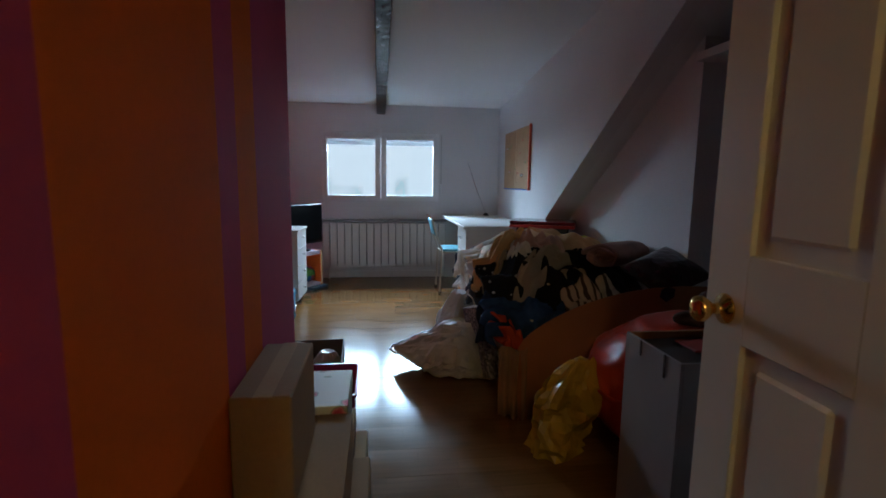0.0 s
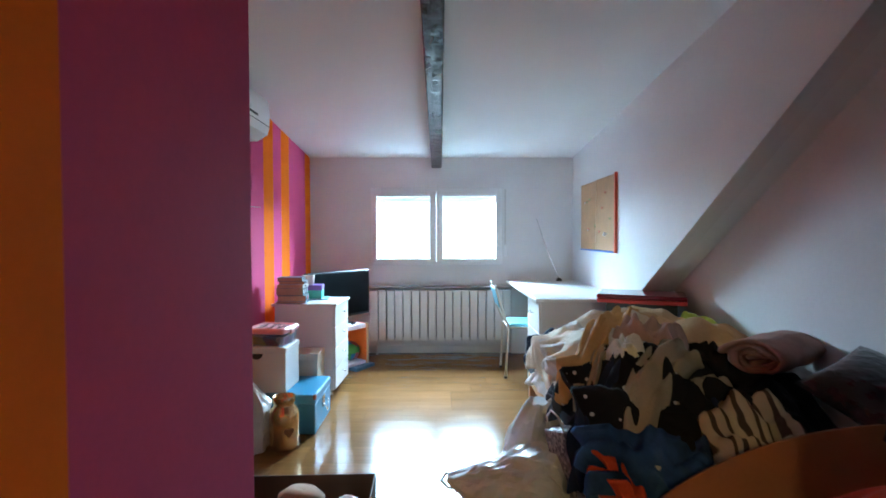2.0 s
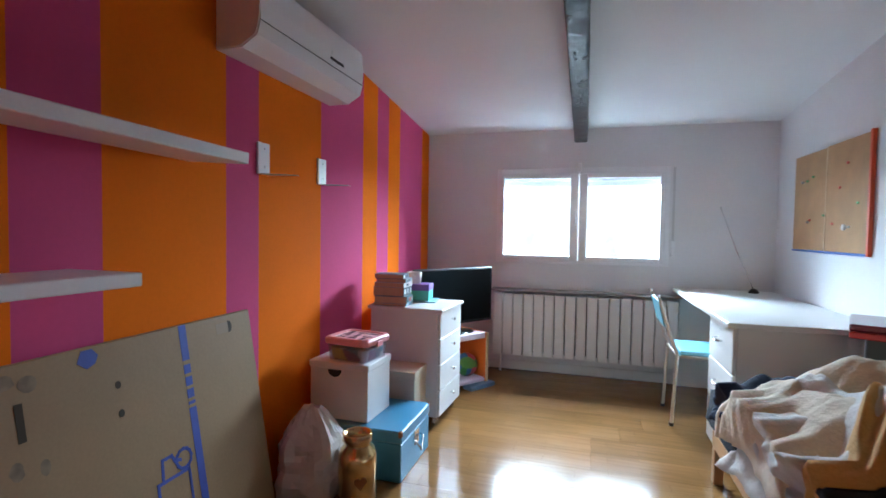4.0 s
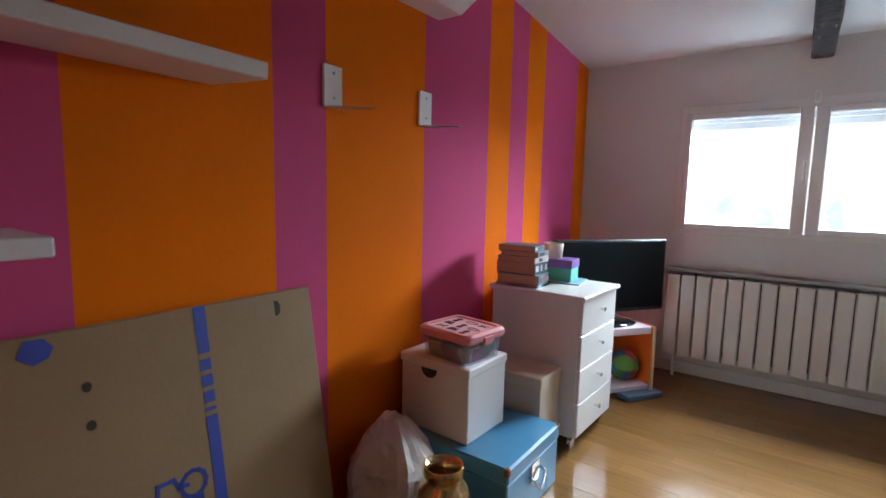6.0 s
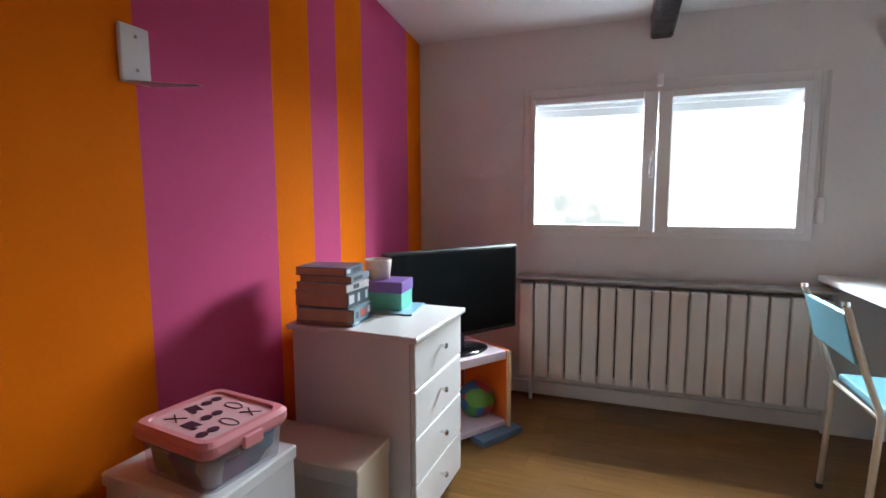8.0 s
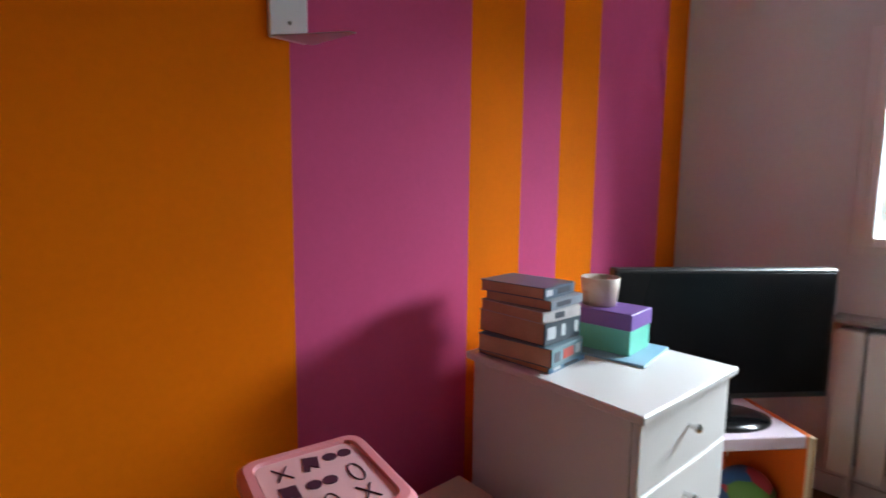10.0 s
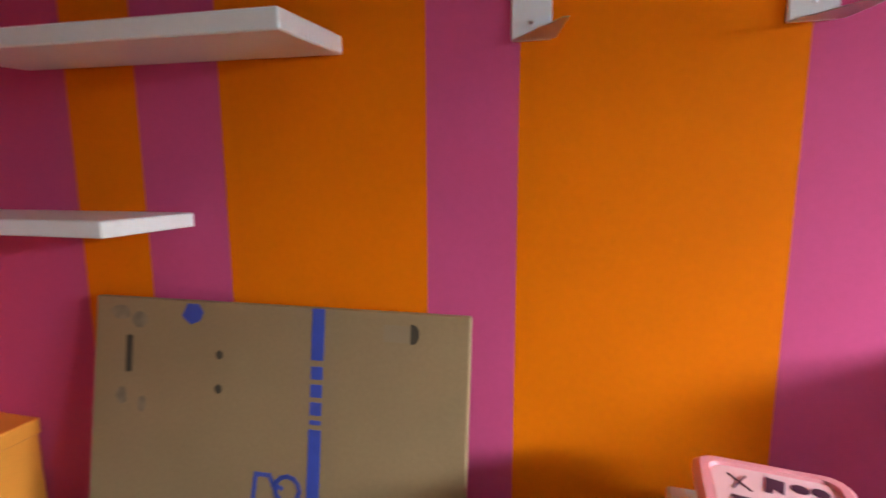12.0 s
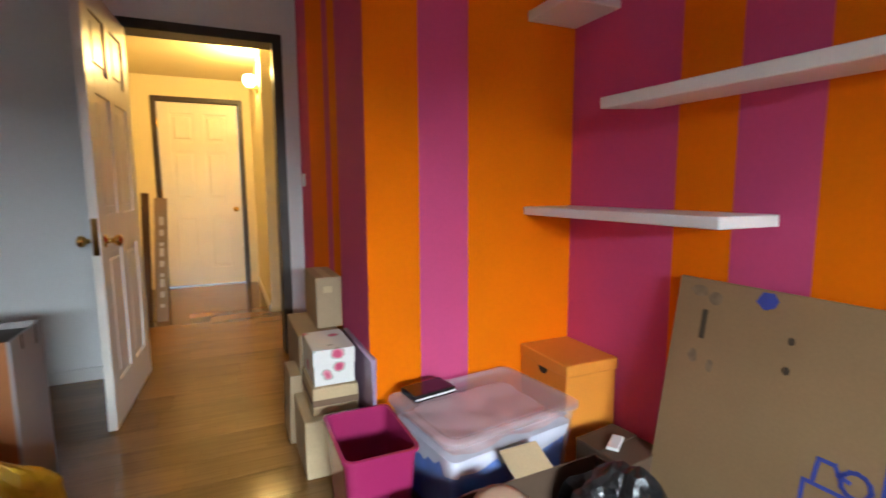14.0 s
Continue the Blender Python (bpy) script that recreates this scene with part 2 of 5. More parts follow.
edges = [5.216, 4.73, 4.521, 4.339, 4.129, 3.645, 3.154, 2.965, 2.474, 2.243, 2.032]
striped("wall_west", (XL, YW), (XL, YJ), [YW - e for e in edges], 0, (-0.15, 0), "long wall painted in orange and pink vertical stripes")
striped("wall_jog_face", (XL, YJ), (XJ - 0.002, YJ), [XL * -1 - 0.979, XL * -1 - 0.771], 0, (0, -0.12), "short wall painted in orange and pink stripes")
striped("wall_jog_side", (XJ, YJ - 0.002), (XJ, YD), [YJ - 1.04, YJ - 0.885, YJ - 0.765, YJ - 0.298], 1, (-0.14, 0), "narrow passage wall painted in pink and orange stripes")


def wall_with_hole(name, x0, x1, y0, y1, z1, hole, material, label):
    """Wall along x between y0 and y1 with one rectangular hole (hx0, hx1, hz0, hz1)."""
    hx0, hx1, hz0, hz1 = hole
    bm = bmesh.new()
    xs, zs = [x0, hx0, hx1, x1], [0.0, hz0, hz1, z1]
    for i in range(3):
        for k in range(3):
            if (i == 1 and k == 1) or zs[k + 1] - zs[k] < 1e-4:
                continue
            for y, flip in ((y0, False), (y1, True)):
                vs = [bm.verts.new((xs[i], y, zs[k])), bm.verts.new((xs[i + 1], y, zs[k])), bm.verts.new((xs[i + 1], y, zs[k + 1])), bm.verts.new((xs[i], y, zs[k + 1]))]
                bm.faces.new(vs[::-1] if flip else vs)
    ring = [(hx0, hz0), (hx1, hz0), (hx1, hz1), (hx0, hz1)]
    for i in range(1 if hz0 < 0.01 else 0, 4):
        (ax, az), (bx, bz) = ring[i], ring[(i + 1) % 4]
        bm.faces.new([bm.verts.new(v) for v in ((ax, y0, az), (bx, y0, bz), (bx, y1, bz), (ax, y1, az))])
    out = [(x0, 0), (x1, 0), (x1, z1), (x0, z1)]
    for i in range(1, 4):
        (ax, az), (bx, bz) = out[i], out[(i + 1) % 4]
        bm.faces.new([bm.verts.new(v) for v in ((ax, y0, az), (ax, y1, az), (bx, y1, bz), (bx, y0, bz))])
    return structure(name, bm, material, label, "wall")


wall_with_hole("wall_north", XL - 0.15, 2.7, YW, YW + WT, 2.7, (-0.885, 0.395, 0.885, 1.62), WHITE_WALL, "white painted wall around the window")
wall_with_hole("wall_south", -1.6, 2.7, YD - 0.14, YD, 2.75, (-0.42, 0.40, 0.0, 1.985), WHITE_WALL, "white painted wall around the room door")

# dormer cheek: upright triangle-like wall, bounded below by the roof slope
bm = bmesh.new()
poly = [(YW, 0.0), (YW, 2.75), (0.9, 2.75), (0.9, slope_z(0.9)), (4.9, slope_z(4.9)), (4.9, 0.0)]
prism(poly, Matrix(((0, 0, 1, XR), (1, 0, 0, 0), (0, 1, 0, 0), (0, 0, 0, 1))), 0.10, bm)
structure("wall_dormer_cheek", bm, WHITE_WALL, "white dormer cheek wall cut off along the roof slope", "wall")
# underside of the roof slope beside the dormer
bm = bmesh.new()
poly = [(0.6, slope_z(0.6)), (5.0, slope_z(5.0)), (5.0, slope_z(5.0) + 0.12), (0.6, slope_z(0.6) + 0.12)]
prism(poly, Matrix(((0, 0, 1, XR + 0.1), (1, 0, 0, 0), (0, 1, 0, 0), (0, 0, 0, 1))), 1.6, bm)
structure("ceiling_slope", bm, CEIL, "white sloping underside of the roof", "ceiling")
# side walls behind the bed
structure("wall_east", box(XS, YS, 0, XS + 1.1, YW, 2.7, 0), WHITE_WALL, "white side wall behind the bed", "wall")
structure("wall_recess", box(XE, YD - 0.1, 0, XE + 0.15, YS, 2.75, 0), WHITE_WALL, "white wall of the deeper recess", "wall")
# ceiling
bm = bmesh.new()
poly = [(YW + 0.05, ceil_z(YW + 0.05)), (YW + 0.05, ceil_z(YW) + 0.15), (YD - 0.05, ceil_z(YD) + 0.15), (YD - 0.05, ceil_z(YD - 0.05))]
prism(poly, Matrix(((0, 0, 1, XL - 0.1), (1, 0, 0, 0), (0, 1, 0, 0), (0, 0, 0, 1))), 4.3, bm)
structure("ceiling", bm, CEIL, "white plastered ceiling, gently sloping", "ceiling")

# exposed beam
BEAM = mat("dark_beam", (0.007, 0.0075, 0.009), 0.26, spec=0.5, vary=0.5, scale=9.0, bump=0.9, bump_scale=11, fine=0.2)
bm = bmesh.new()
n = 46
for i in range(n + 1):
    y = 0.4 + (YW - 0.003 - 0.4) * i / n
    for k, (dx, dz) in enumerate(((-0.052, 0.02), (-0.050, -0.095), (-0.040, -0.104), (0.040, -0.104), (0.050, -0.095), (0.052, 0.02))):
        j = 0.006 * noise.noise(Vector((y * 5, k * 3.1, 0)))
        bm.verts.new((-0.245 + dx + j, y, ceil_z(y) + dz + 0.6 * j))
bm.verts.ensure_lookup_table()
for i in range(n):
    for k in range(5):
        bm.faces.new((bm.verts[i * 6 + k], bm.verts[i * 6 + k + 1], bm.verts[(i + 1) * 6 + k + 1], bm.verts[(i + 1) * 6 + k]))
nt = BEAM.node_tree
hs = [q for q in nt.nodes if q.type == "HUE_SAT"][0]
tc = [q for q in nt.nodes if q.type == "TEX_COORD"][0]
mp = nt.nodes.new("ShaderNodeMapping")
mp.inputs["Scale"].default_value = (9.0, 2.6, 9.0)
nt.links.new(tc.outputs["Object"], mp.inputs["Vector"])
wn_ = nt.nodes.new("ShaderNodeTexNoise")
wn_.inputs["Scale"].default_value, wn_.inputs["Detail"].default_value, wn_.inputs["Roughness"].default_value = 1.6, 8, 0.65
nt.links.new(mp.outputs[0], wn_.inputs["Vector"])
wr = nt.nodes.new("ShaderNodeValToRGB")
wr.color_ramp.elements[0].position, wr.color_ramp.elements[0].color = 0.52, (0, 0, 0, 1)
wr.color_ramp.elements[1].position, wr.color_ramp.elements[1].color = 0.66, (1, 1, 1, 1)
nt.links.new(wn_.outputs["Fac"], wr.inputs[0])
wm = nt.nodes.new("ShaderNodeMix")
wm.data_type = "RGBA"
wm.inputs[7].default_value = (0.085, 0.090, 0.098, 1)
nt.links.new(wr.outputs["Color"], wm.inputs[0])
nt.links.new(hs.outputs["Color"], wm.inputs[6])
nt.links.new(wm.outputs[2], nt.nodes["Principled BSDF"].inputs["Base Color"])
structure("ceiling_beam", bm, BEAM, "dark weathered wooden ceiling beam with worn patches", "beam")

# floor slab and hall shell
structure("floor", box(-1.7, -3.1, -0.12, 2.8, YW + 0.2, -0.006, 0), JOINT, "honey-coloured laminate plank floor", "floor")
HX0, HX1, HY = -0.43, 0.80, -2.86
wall_with_hole("wall_hall_end", -1.3, 1.0, HY - 0.14, HY, 2.6, (-0.295, 0.515, 0.0, 2.035), HALL_WALL, "cream hall wall around a closed door")
structure("wall_hall_side", box(HX0 - 0.12, HY, 0, HX0, -1.25, 2.6, 0.003), HALL_WALL, "cream hall side wall", "wall")
structure("wall_hall_far", box(-1.4, HY, 0, -1.28, -0.2, 2.6, 0), HALL_WALL, "cream wall of the hall's side passage", "wall")
structure("wall_hall_left", box(HX1, HY, 0, HX1 + 0.12, -0.2, 2.6, 0), HALL_WALL, "cream hall wall", "wall")
structure("ceiling_hall", box(-1.4, HY - 0.1, 2.29, HX1 + 0.12, -0.2, 2.42, 0), HALL_WALL, "cream hall ceiling", "ceiling")


# ---- doors ----
def door_frame(name, x0, x1, z1, ya, yb, w, label):
    bm = box(x0 - w, ya, 0, x0, yb, z1 + w, 0.003)
    box(x1, ya, 0, x1 + w, yb, z1 + w, 0.003, bm)
    box(x0, ya, z1, x1, yb, z1 + w, 0.003, bm)
    return structure(name, bm, DARK_FRAME, label, "door frame")


door_frame("door_frame_room", -0.415, 0.395, 1.975, YD - 0.16, YD + 0.012, 0.055, "dark brown stained door frame")
door_frame("door_frame_hall", -0.29, 0.51, 2.03, HY - 0.10, HY + 0.012, 0.05, "dark brown stained door frame")


def panel_door(name, w, h, m, label, material=DOOR_WHITE, knob_side=1):
    """Six-panel door: x along the width from the hinge, y its thickness, z up."""
    e = tagged(new(name), label, "door", kind="structure")
    e.matrix_basis = m
    T = 0.036
    bm = bmesh.new()
    st, mid = 0.115, 0.10
    rails = [(0.0, 0.20), (0.80, 0.97), (1.50, 1.60), (h - 0.115, h)]
    cols = [(0.0, st), (w / 2 - mid / 2, w / 2 + mid / 2), (w - st, w)]
    for x0, x1 in cols:
        box(x0, -T / 2, 0.006, x1, T / 2, h, 0.002, bm)
    for x0, x1 in ((st, w / 2 - mid / 2), (w / 2 + mid / 2, w - st)):
        for z0, z1 in rails:
            box(x0 - 0.001, -T / 2, max(z0, 0.006), x1 + 0.001, T / 2, z1, 0.002, bm)
    part("leaf", bm, material, e)
    for x0, x1 in ((st, w / 2 - mid / 2), (w / 2 + mid / 2, w - st)):
        for (_, z0), (z1, _) in zip(rails, rails[1:]):
            bm = box(x0 - 0.001, -0.007, z0 - 0.001, x1 + 0.001, 0.007, z1 + 0.001, 0)
            box(x0 + 0.030, -0.014, z0 + 0.030, x1 - 0.030, 0.014, z1 - 0.030, 0.011, bm)
            part("panel", bm, material, e)
    kx = w - 0.062
    for s in (-1, 1):
        prof = [(0.0001, 0.0), (0.030, 0.0), (0.030, 0.004), (0.012, 0.010), (0.010, 0.030), (0.018, 0.036), (0.026, 0.048), (0.024, 0.060), (0.012, 0.067), (0.0001, 0.068)]
        mk = pose(kx, s * T / 2, 0.858, -90 * s, 0, 0)
        part("knob", lathe(prof, 24, None, mk), BRASS, e, "polished brass knob", True)
    part("latch_plate", box(w - 0.001, -0.012, 0.80, w + 0.002, 0.012, 0.96, 0.0005), BRASS, e)
    for z in (0.25, 1.0, 1.75):
        part("hinge", cyl(0.007, 0.09, pose(-0.004, -T / 2 - 0.002, z), 10), BRASS, e)
    return e


lx, ly = 0.042, 0.781
panel_door("door_1", 0.79, 1.965, pose(0.375, YD + 0.006, 0.004, 0, 0, math.degrees(math.atan2(ly, lx))), "white six-panel interior door standing open")
panel_door("door_2", 0.79, 2.02, pose(0.505, HY - 0.04, 0.004, 0, 0, 180), "white six-panel hall door, closed")

# ---- window ----
wx0, wx1, wz0, wz1 = -0.895, 0.405, 0.875, 1.63
win = tagged(new("window_1"), "white plastic double casement window with bright daylight", "window", kind="structure")
bm = bmesh.new()
for a in ((wx0, wz0, wx0 + 0.035, wz1), (wx1 - 0.035, wz0, wx1, wz1), (wx0 + 0.035, wz1 - 0.05, wx1 - 0.035, wz1), (wx0 + 0.035, wz0, wx1 - 0.035, wz0 + 0.03)):
    box(a[0], 5.388, a[1], a[2], 5.45, a[3], 0.003, bm)
part("window_frame", bm, PVC, win)
for x0, x1 in ((-0.862, -0.252), (-0.246, 0.372)):
    bm = bmesh.new()
    left, right = (0.030, 0.062) if x0 < -0.5 else (0.060, 0.036)
    z0, z1 = wz0 + 0.028, wz1 - 0.048
    for a in ((x0, z0, x0 + left, z1), (x1 - right, z0, x1, z1), (x0 + left, z1 - 0.036, x1 - right, z1), (x0 + left, z0, x1 - right, z0 + 0.034)):
        box(a[0], 5.372, a[1], a[2], 5.43, a[3], 0.004, bm)
    sash = part("sash", bm, PVC, win)
    g = part("pane", box(x0 + left - 0.003, 5.408, z0 + 0.030, x1 - right + 0.003, 5.416, z1 - 0.032, 0), GLASS, sash)
    g.visible_shadow = False
bm = box(-0.282, 5.345, 1.17, -0.262, 5.372, 1.24, 0.004)
box(-0.279, 5.335, 1.19, -0.265, 5.350, 1.30, 0.005, bm)
part("handle", bm, PVC, win, "white window handle")
part("lock", box(-0.262, 5.355, 1.60, -0.232, 5.39, 1.66, 0.006), PVC, win)
sh = thing("roller_shutter", pose(0, 5.49, 1.495), "white roller shutter pulled almost fully up", "shutter")
for i in range(4):
    part("slat", box(wx0 + 0.03, -0.005, i * 0.042, wx1 - 0.03, 0.005, 0.040 + i * 0.042, 0.003), PVC, sh)
st = thing("shutter_strap", pose(0.43, 5.392, 0.0), "grey shutter strap running into a white winder box", "strap")
part("strap", box(-0.008, -0.002, 1.05, 0.008, 0.0, 1.62, 0), mat("strap_grey", (0.58, 0.57, 0.57), 0.8), st)
part("winder", box(-0.016, -0.016, 0.955, 0.016, 0.008, 1.075, 0.005), PVC, st)

# bright hazy distance outside the window
bm = bmesh.new()
bmesh.ops.create_grid(bm, x_segments=1, y_segments=1, size=1.0)
bmesh.ops.transform(bm, matrix=pose(0, 62, 6, 90, 0, 0) @ Matrix.Diagonal((70, 40, 1, 1)), verts=bm.verts)
HAZE = bpy.data.materials.new("hazy_distance")
HAZE.use_nodes = True
nt = HAZE.node_tree
nt.nodes.clear()
out = nt.nodes.new("ShaderNodeOutputMaterial")
em = nt.nodes.new("ShaderNodeEmission")
em.inputs["Strength"].default_value = 1.55
geo = nt.nodes.new("ShaderNodeNewGeometry")
nz = nt.nodes.new("ShaderNodeTexNoise")
nz.inputs["Scale"].default_value, nz.inputs["Detail"].default_value = 0.22, 5
nt.links.new(geo.outputs["Position"], nz.inputs["Vector"])
sep = nt.nodes.new("ShaderNodeSeparateXYZ")
nt.links.new(geo.outputs["Position"], sep.inputs[0])
hgt = nt.nodes.new("ShaderNodeMapRange")
hgt.inputs["From Min"].default_value, hgt.inputs["From Max"].default_value = -6.0, 4.5
hgt.inputs["To Min"].default_value, hgt.inputs["To Max"].default_value = 0.16, -0.16
nt.links.new(sep.outputs["Z"], hgt.inputs["Value"])
add = nt.nodes.new("ShaderNodeMath")
add.operation = "ADD"
nt.links.new(nz.outputs["Fac"], add.inputs[0])
nt.links.new(hgt.outputs["Result"], add.inputs[1])
cr = nt.nodes.new("ShaderNodeValToRGB")
cr.color_ramp.elements[0].position, cr.color_ramp.elements[0].color = 0.54, (1.0, 1.0, 0.99, 1)
cr.color_ramp.elements[1].position, cr.color_ramp.elements[1].color = 0.64, (0.66, 0.74, 0.74, 1)
nt.links.new(add.outputs[0], cr.inputs[0])
nt.links.new(cr.outputs["Color"], em.inputs["Color"])
nt.links.new(em.outputs[0], out.inputs["Surface"])
structure("backdrop", bm, HAZE, "bright overcast sky with hazy distant trees", "backdrop")

# ---- radiator ----
rad = thing("radiator", pose(-0.21, 5.30, 0.0), "white ribbed panel radiator under the window", "radiator")
n = 17
w = 1.36 / n
for i in range(n):
    bm = box(-0.68 + i * w + 0.0035, -0.045, 0.143, -0.68 + (i + 1) * w - 0.0035, 0.045, 0.636, 0.011, seg=3)
    part("rib", bm, RAD, rad)
# added dark sheet, its colour gives the shade seen between the ribs
part("back", box(-0.67, 0.0, 0.17, 0.67, 0.03, 0.62, 0.002), GAP_SHADE, rad)
part("top_rail", box(-0.70, -0.02, 0.653, 0.70, 0.095, 0.669, 0.003), mat("dusty_grey_board", (0.36, 0.35, 0.35), 0.7, vary=0.2, scale=9), rad, "grey dusty shelf board over the radiator")
for s in (-1, 1):
    part("bracket", box(s * 0.55 - 0.012, 0.03, 0.45, s * 0.55 + 0.012, 0.099, 0.653, 0.002), RAD, rad)
part("pipe", cyl(0.009, 0.17, pose(-0.62, 0.02, 0.0), 12), RAD, rad)

# baseboards
for nm, a in (("baseboard", (XL + 0.0, YW - 0.014, 0, XR, YW - 0.001, 0.075)), ("baseboard", (0.46, YD + 0.001, 0, XE, YD + 0.014, 0.075)),
              ("baseboard", (HX0 + 0.001, HY + 0.02, 0, HX0 + 0.014, -1.27, 0.07))):
    structure(nm, box(*a, 0.003), BASE, "white skirting board along the wall", "baseboard")

# ---- chest of drawers ----
chest = thing("chest_of_drawers", pose(-1.176, 4.258, 0.0, 0, 0, -2.2), "white four-drawer chest on castors beside the striped wall", "chest of drawers")
part("body", box(-0.215, -0.20, 0.055, 0.205, 0.20, 0.658, 0.002), WHITE_LAM, chest)
part("top", box(-0.232, -0.212, 0.658, 0.235, 0.212, 0.676, 0.003), WHITE_LAM, chest)
for i in range(4):
    z0 = 0.062 + i * 0.149
    d = part("drawer", box(0.206, -0.198, z0, 0.222, 0.198, z0 + 0.145, 0.003), WHITE_LAM, chest)
    bm = lathe([(0.0001, 0.026), (0.007, 0.025), (0.010, 0.020), (0.008, 0.014), (0.005, 0.010), (0.005, 0.0)], 14, None, pose(0.222, 0, z0 + 0.085, 0, 90, 0))
    part("knob", bm, CHROME, d, "small chrome knob")
for x in (-0.18, 0.185):
    for y in (-0.17, 0.17):
        bm = cyl(0.021, 0.016, pose(x - 0.008, y, 0.0215, 0, 90, 0), 16)
        box(x - 0.012, y - 0.012, 0.036, x + 0.012, y + 0.012, 0.056, 0.003, bm)
        part("castor", bm, CHROME, chest)

# ---- television and bench ----
tvm = pose(-1.09, 4.83, 0.0, 0, 0, 53.6)
bench = thing("tv_bench", tvm @ pose(-0.112, 0.04, 0), "white and orange low television bench with open shelf", "tv bench")
OR_LAM = mat("orange_laminate", (0.72, 0.13, 0.01), 0.4, vary=0.04)
PALE_WOOD = mat("pale_wood", (0.62, 0.46, 0.28), 0.5, vary=0.12, scale=12)
PALE_PINK = mat("pale_pink_laminate", (0.74, 0.60, 0.68), 0.4, vary=0.03)
part("top", box(-0.30, -0.17, 0.345, 0.30, 0.15, 0.385, 0.003), PALE_PINK, bench)
part("bottom", box(-0.30, -0.17, 0.03, 0.30, 0.15, 0.055, 0.003), PALE_PINK, bench)
part("side", box(0.302, -0.17, 0.0, 0.318, 0.15, 0.385, 0.002), OR_LAM, bench, "orange side panel with pale wood edge")
part("side_edge", box(0.302, -0.186, 0.0, 0.318, -0.171, 0.385, 0.002), PALE_WOOD, bench)
part("side", box(-0.318, -0.17, 0.0, -0.302, 0.15, 0.385, 0.002), OR_LAM, bench)
part("back", box(-0.30, 0.151, 0.03, 0.30, 0.158, 0.385, 0.001), OR_LAM, bench)
tv = thing("television", tvm @ pose(0, 0, 0.385), "black flat-screen television standing on the bench", "television")
part("housing", box(-0.355, -0.012, 0.062, 0.355, 0.035, 0.468, 0.006), BLACK_MAT, tv)
part("screen", box(-0.340, -0.0145, 0.082, 0.340, -0.012, 0.455, 0.0008), mat("dark_screen", (0.006, 0.006, 0.007), 0.22, vary=0.03, spec=0.22), tv)
part("neck", box(-0.05, 0.0, 0.01, 0.05, 0.03, 0.08, 0.004), BLACK_MAT, tv)
part("stand", lathe([(0.0001, 0.018), (0.10, 0.016), (0.125, 0.006), (0.128, 0.0), (0.0001, 0.0)], 32, None, Matrix.Diagonal((1.3, 0.8, 1, 1))), BLACK_GLOSS, tv, "", True)

# ---- wall shelves, brackets, air conditioner ----
SHELF = mat("shelf_white", (0.77, 0.765, 0.76), 0.45, vary=0.03, scale=4, fine=0.02)


def wall_shelf(x0, y0, x1, y1, z0, z1):
    s = thing("wall_shelf", pose((x0 + x1) / 2, (y0 + y1) / 2, z0), "white floating wall shelf, empty", "shelf", "floating shelves")
    hx, hy = (x1 - x0) / 2, (y1 - y0) / 2
    part("board", box(-hx, -hy, 0, hx, hy, z1 - z0, 0.003), SHELF, s)
    return s


s1 = thing("wall_shelf", pose(XL + 0.004, 2.355, 1.350, -0.9, 3.6, 0), "white floating wall shelf sagging slightly forward", "shelf", "floating shelves")
part("board", box(0, -0.43, 0, 0.240, 0.43, 0.037, 0.003), SHELF, s1)
wall_shelf(XL + 0.001, YJ + 0.002, -1.243, 2.382, 0.972, 1.006)
wall_shelf(XL + 0.001, YJ + 0.001, -1.25, 1.75, 1.75, 1.79)

for y in (3.175, 3.64):
    b = thing("shelf_bracket", pose(XL, y, 1.345), "white metal shelf bracket screwed to the striped wall", "bracket", "bare shelf brackets")
    part("plate", box(0.0, -0.038, 0.0, 0.012, 0.038, 0.130, 0.003), PVC, b)
    bm = bmesh.new()
    prism([(0.012, -0.036), (0.128, 0.058), (0.132, 0.070), (0.012, 0.046)], pose(0, 0, 0.0), 0.002, bm)
    part("tongue", bm, mat("dull_metal", (0.55, 0.50, 0.48), 0.4, 0.6), b)
    for z in (0.03, 0.105):
        part("screw", cyl(0.004, 0.002, pose(0.012, 0, z, 0, 90, 0), 10), CHROME, b)

ac = thing("air_conditioner", pose(XL, 3.32, 1.765), "white wall-mounted split air conditioner unit", "air conditioner")
prof = [(0.0, 0.0), (0.11, 0.0), (0.175, 0.040), (0.188, 0.085), (0.190, 0.16), (0.184, 0.245), (0.170, 0.262), (0.0, 0.262)]
bm = bmesh.new()
prism(prof, Matrix(((1, 0, 0, 0), (0, 0, 1, -0.41), (0, 1, 0, 0), (0, 0, 0, 1))), 0.82, bm)
bmesh.ops.bevel(bm, geom=[e for e in bm.edges if abs((e.verts[0].co - e.verts[1].co).y) < 0.01], offset=0.005, segments=2, affect="EDGES")
part("casing", bm, PVC, ac)
part("flap", box(0.108, -0.36, -0.002, 0.180, 0.36, 0.003, 0.001, None), PVC, ac).matrix_basis = pose(0.02, 0, -0.03, 0, -32, 0)
part("seam", box(0.186, -0.405, 0.088, 0.1905, 0.405, 0.0905, 0), GAP_SHADE, ac)
part("display", box(0.186, 0.08, 0.115, 0.192, 0.20, 0.128, 0.001), BLACK_MAT, ac)

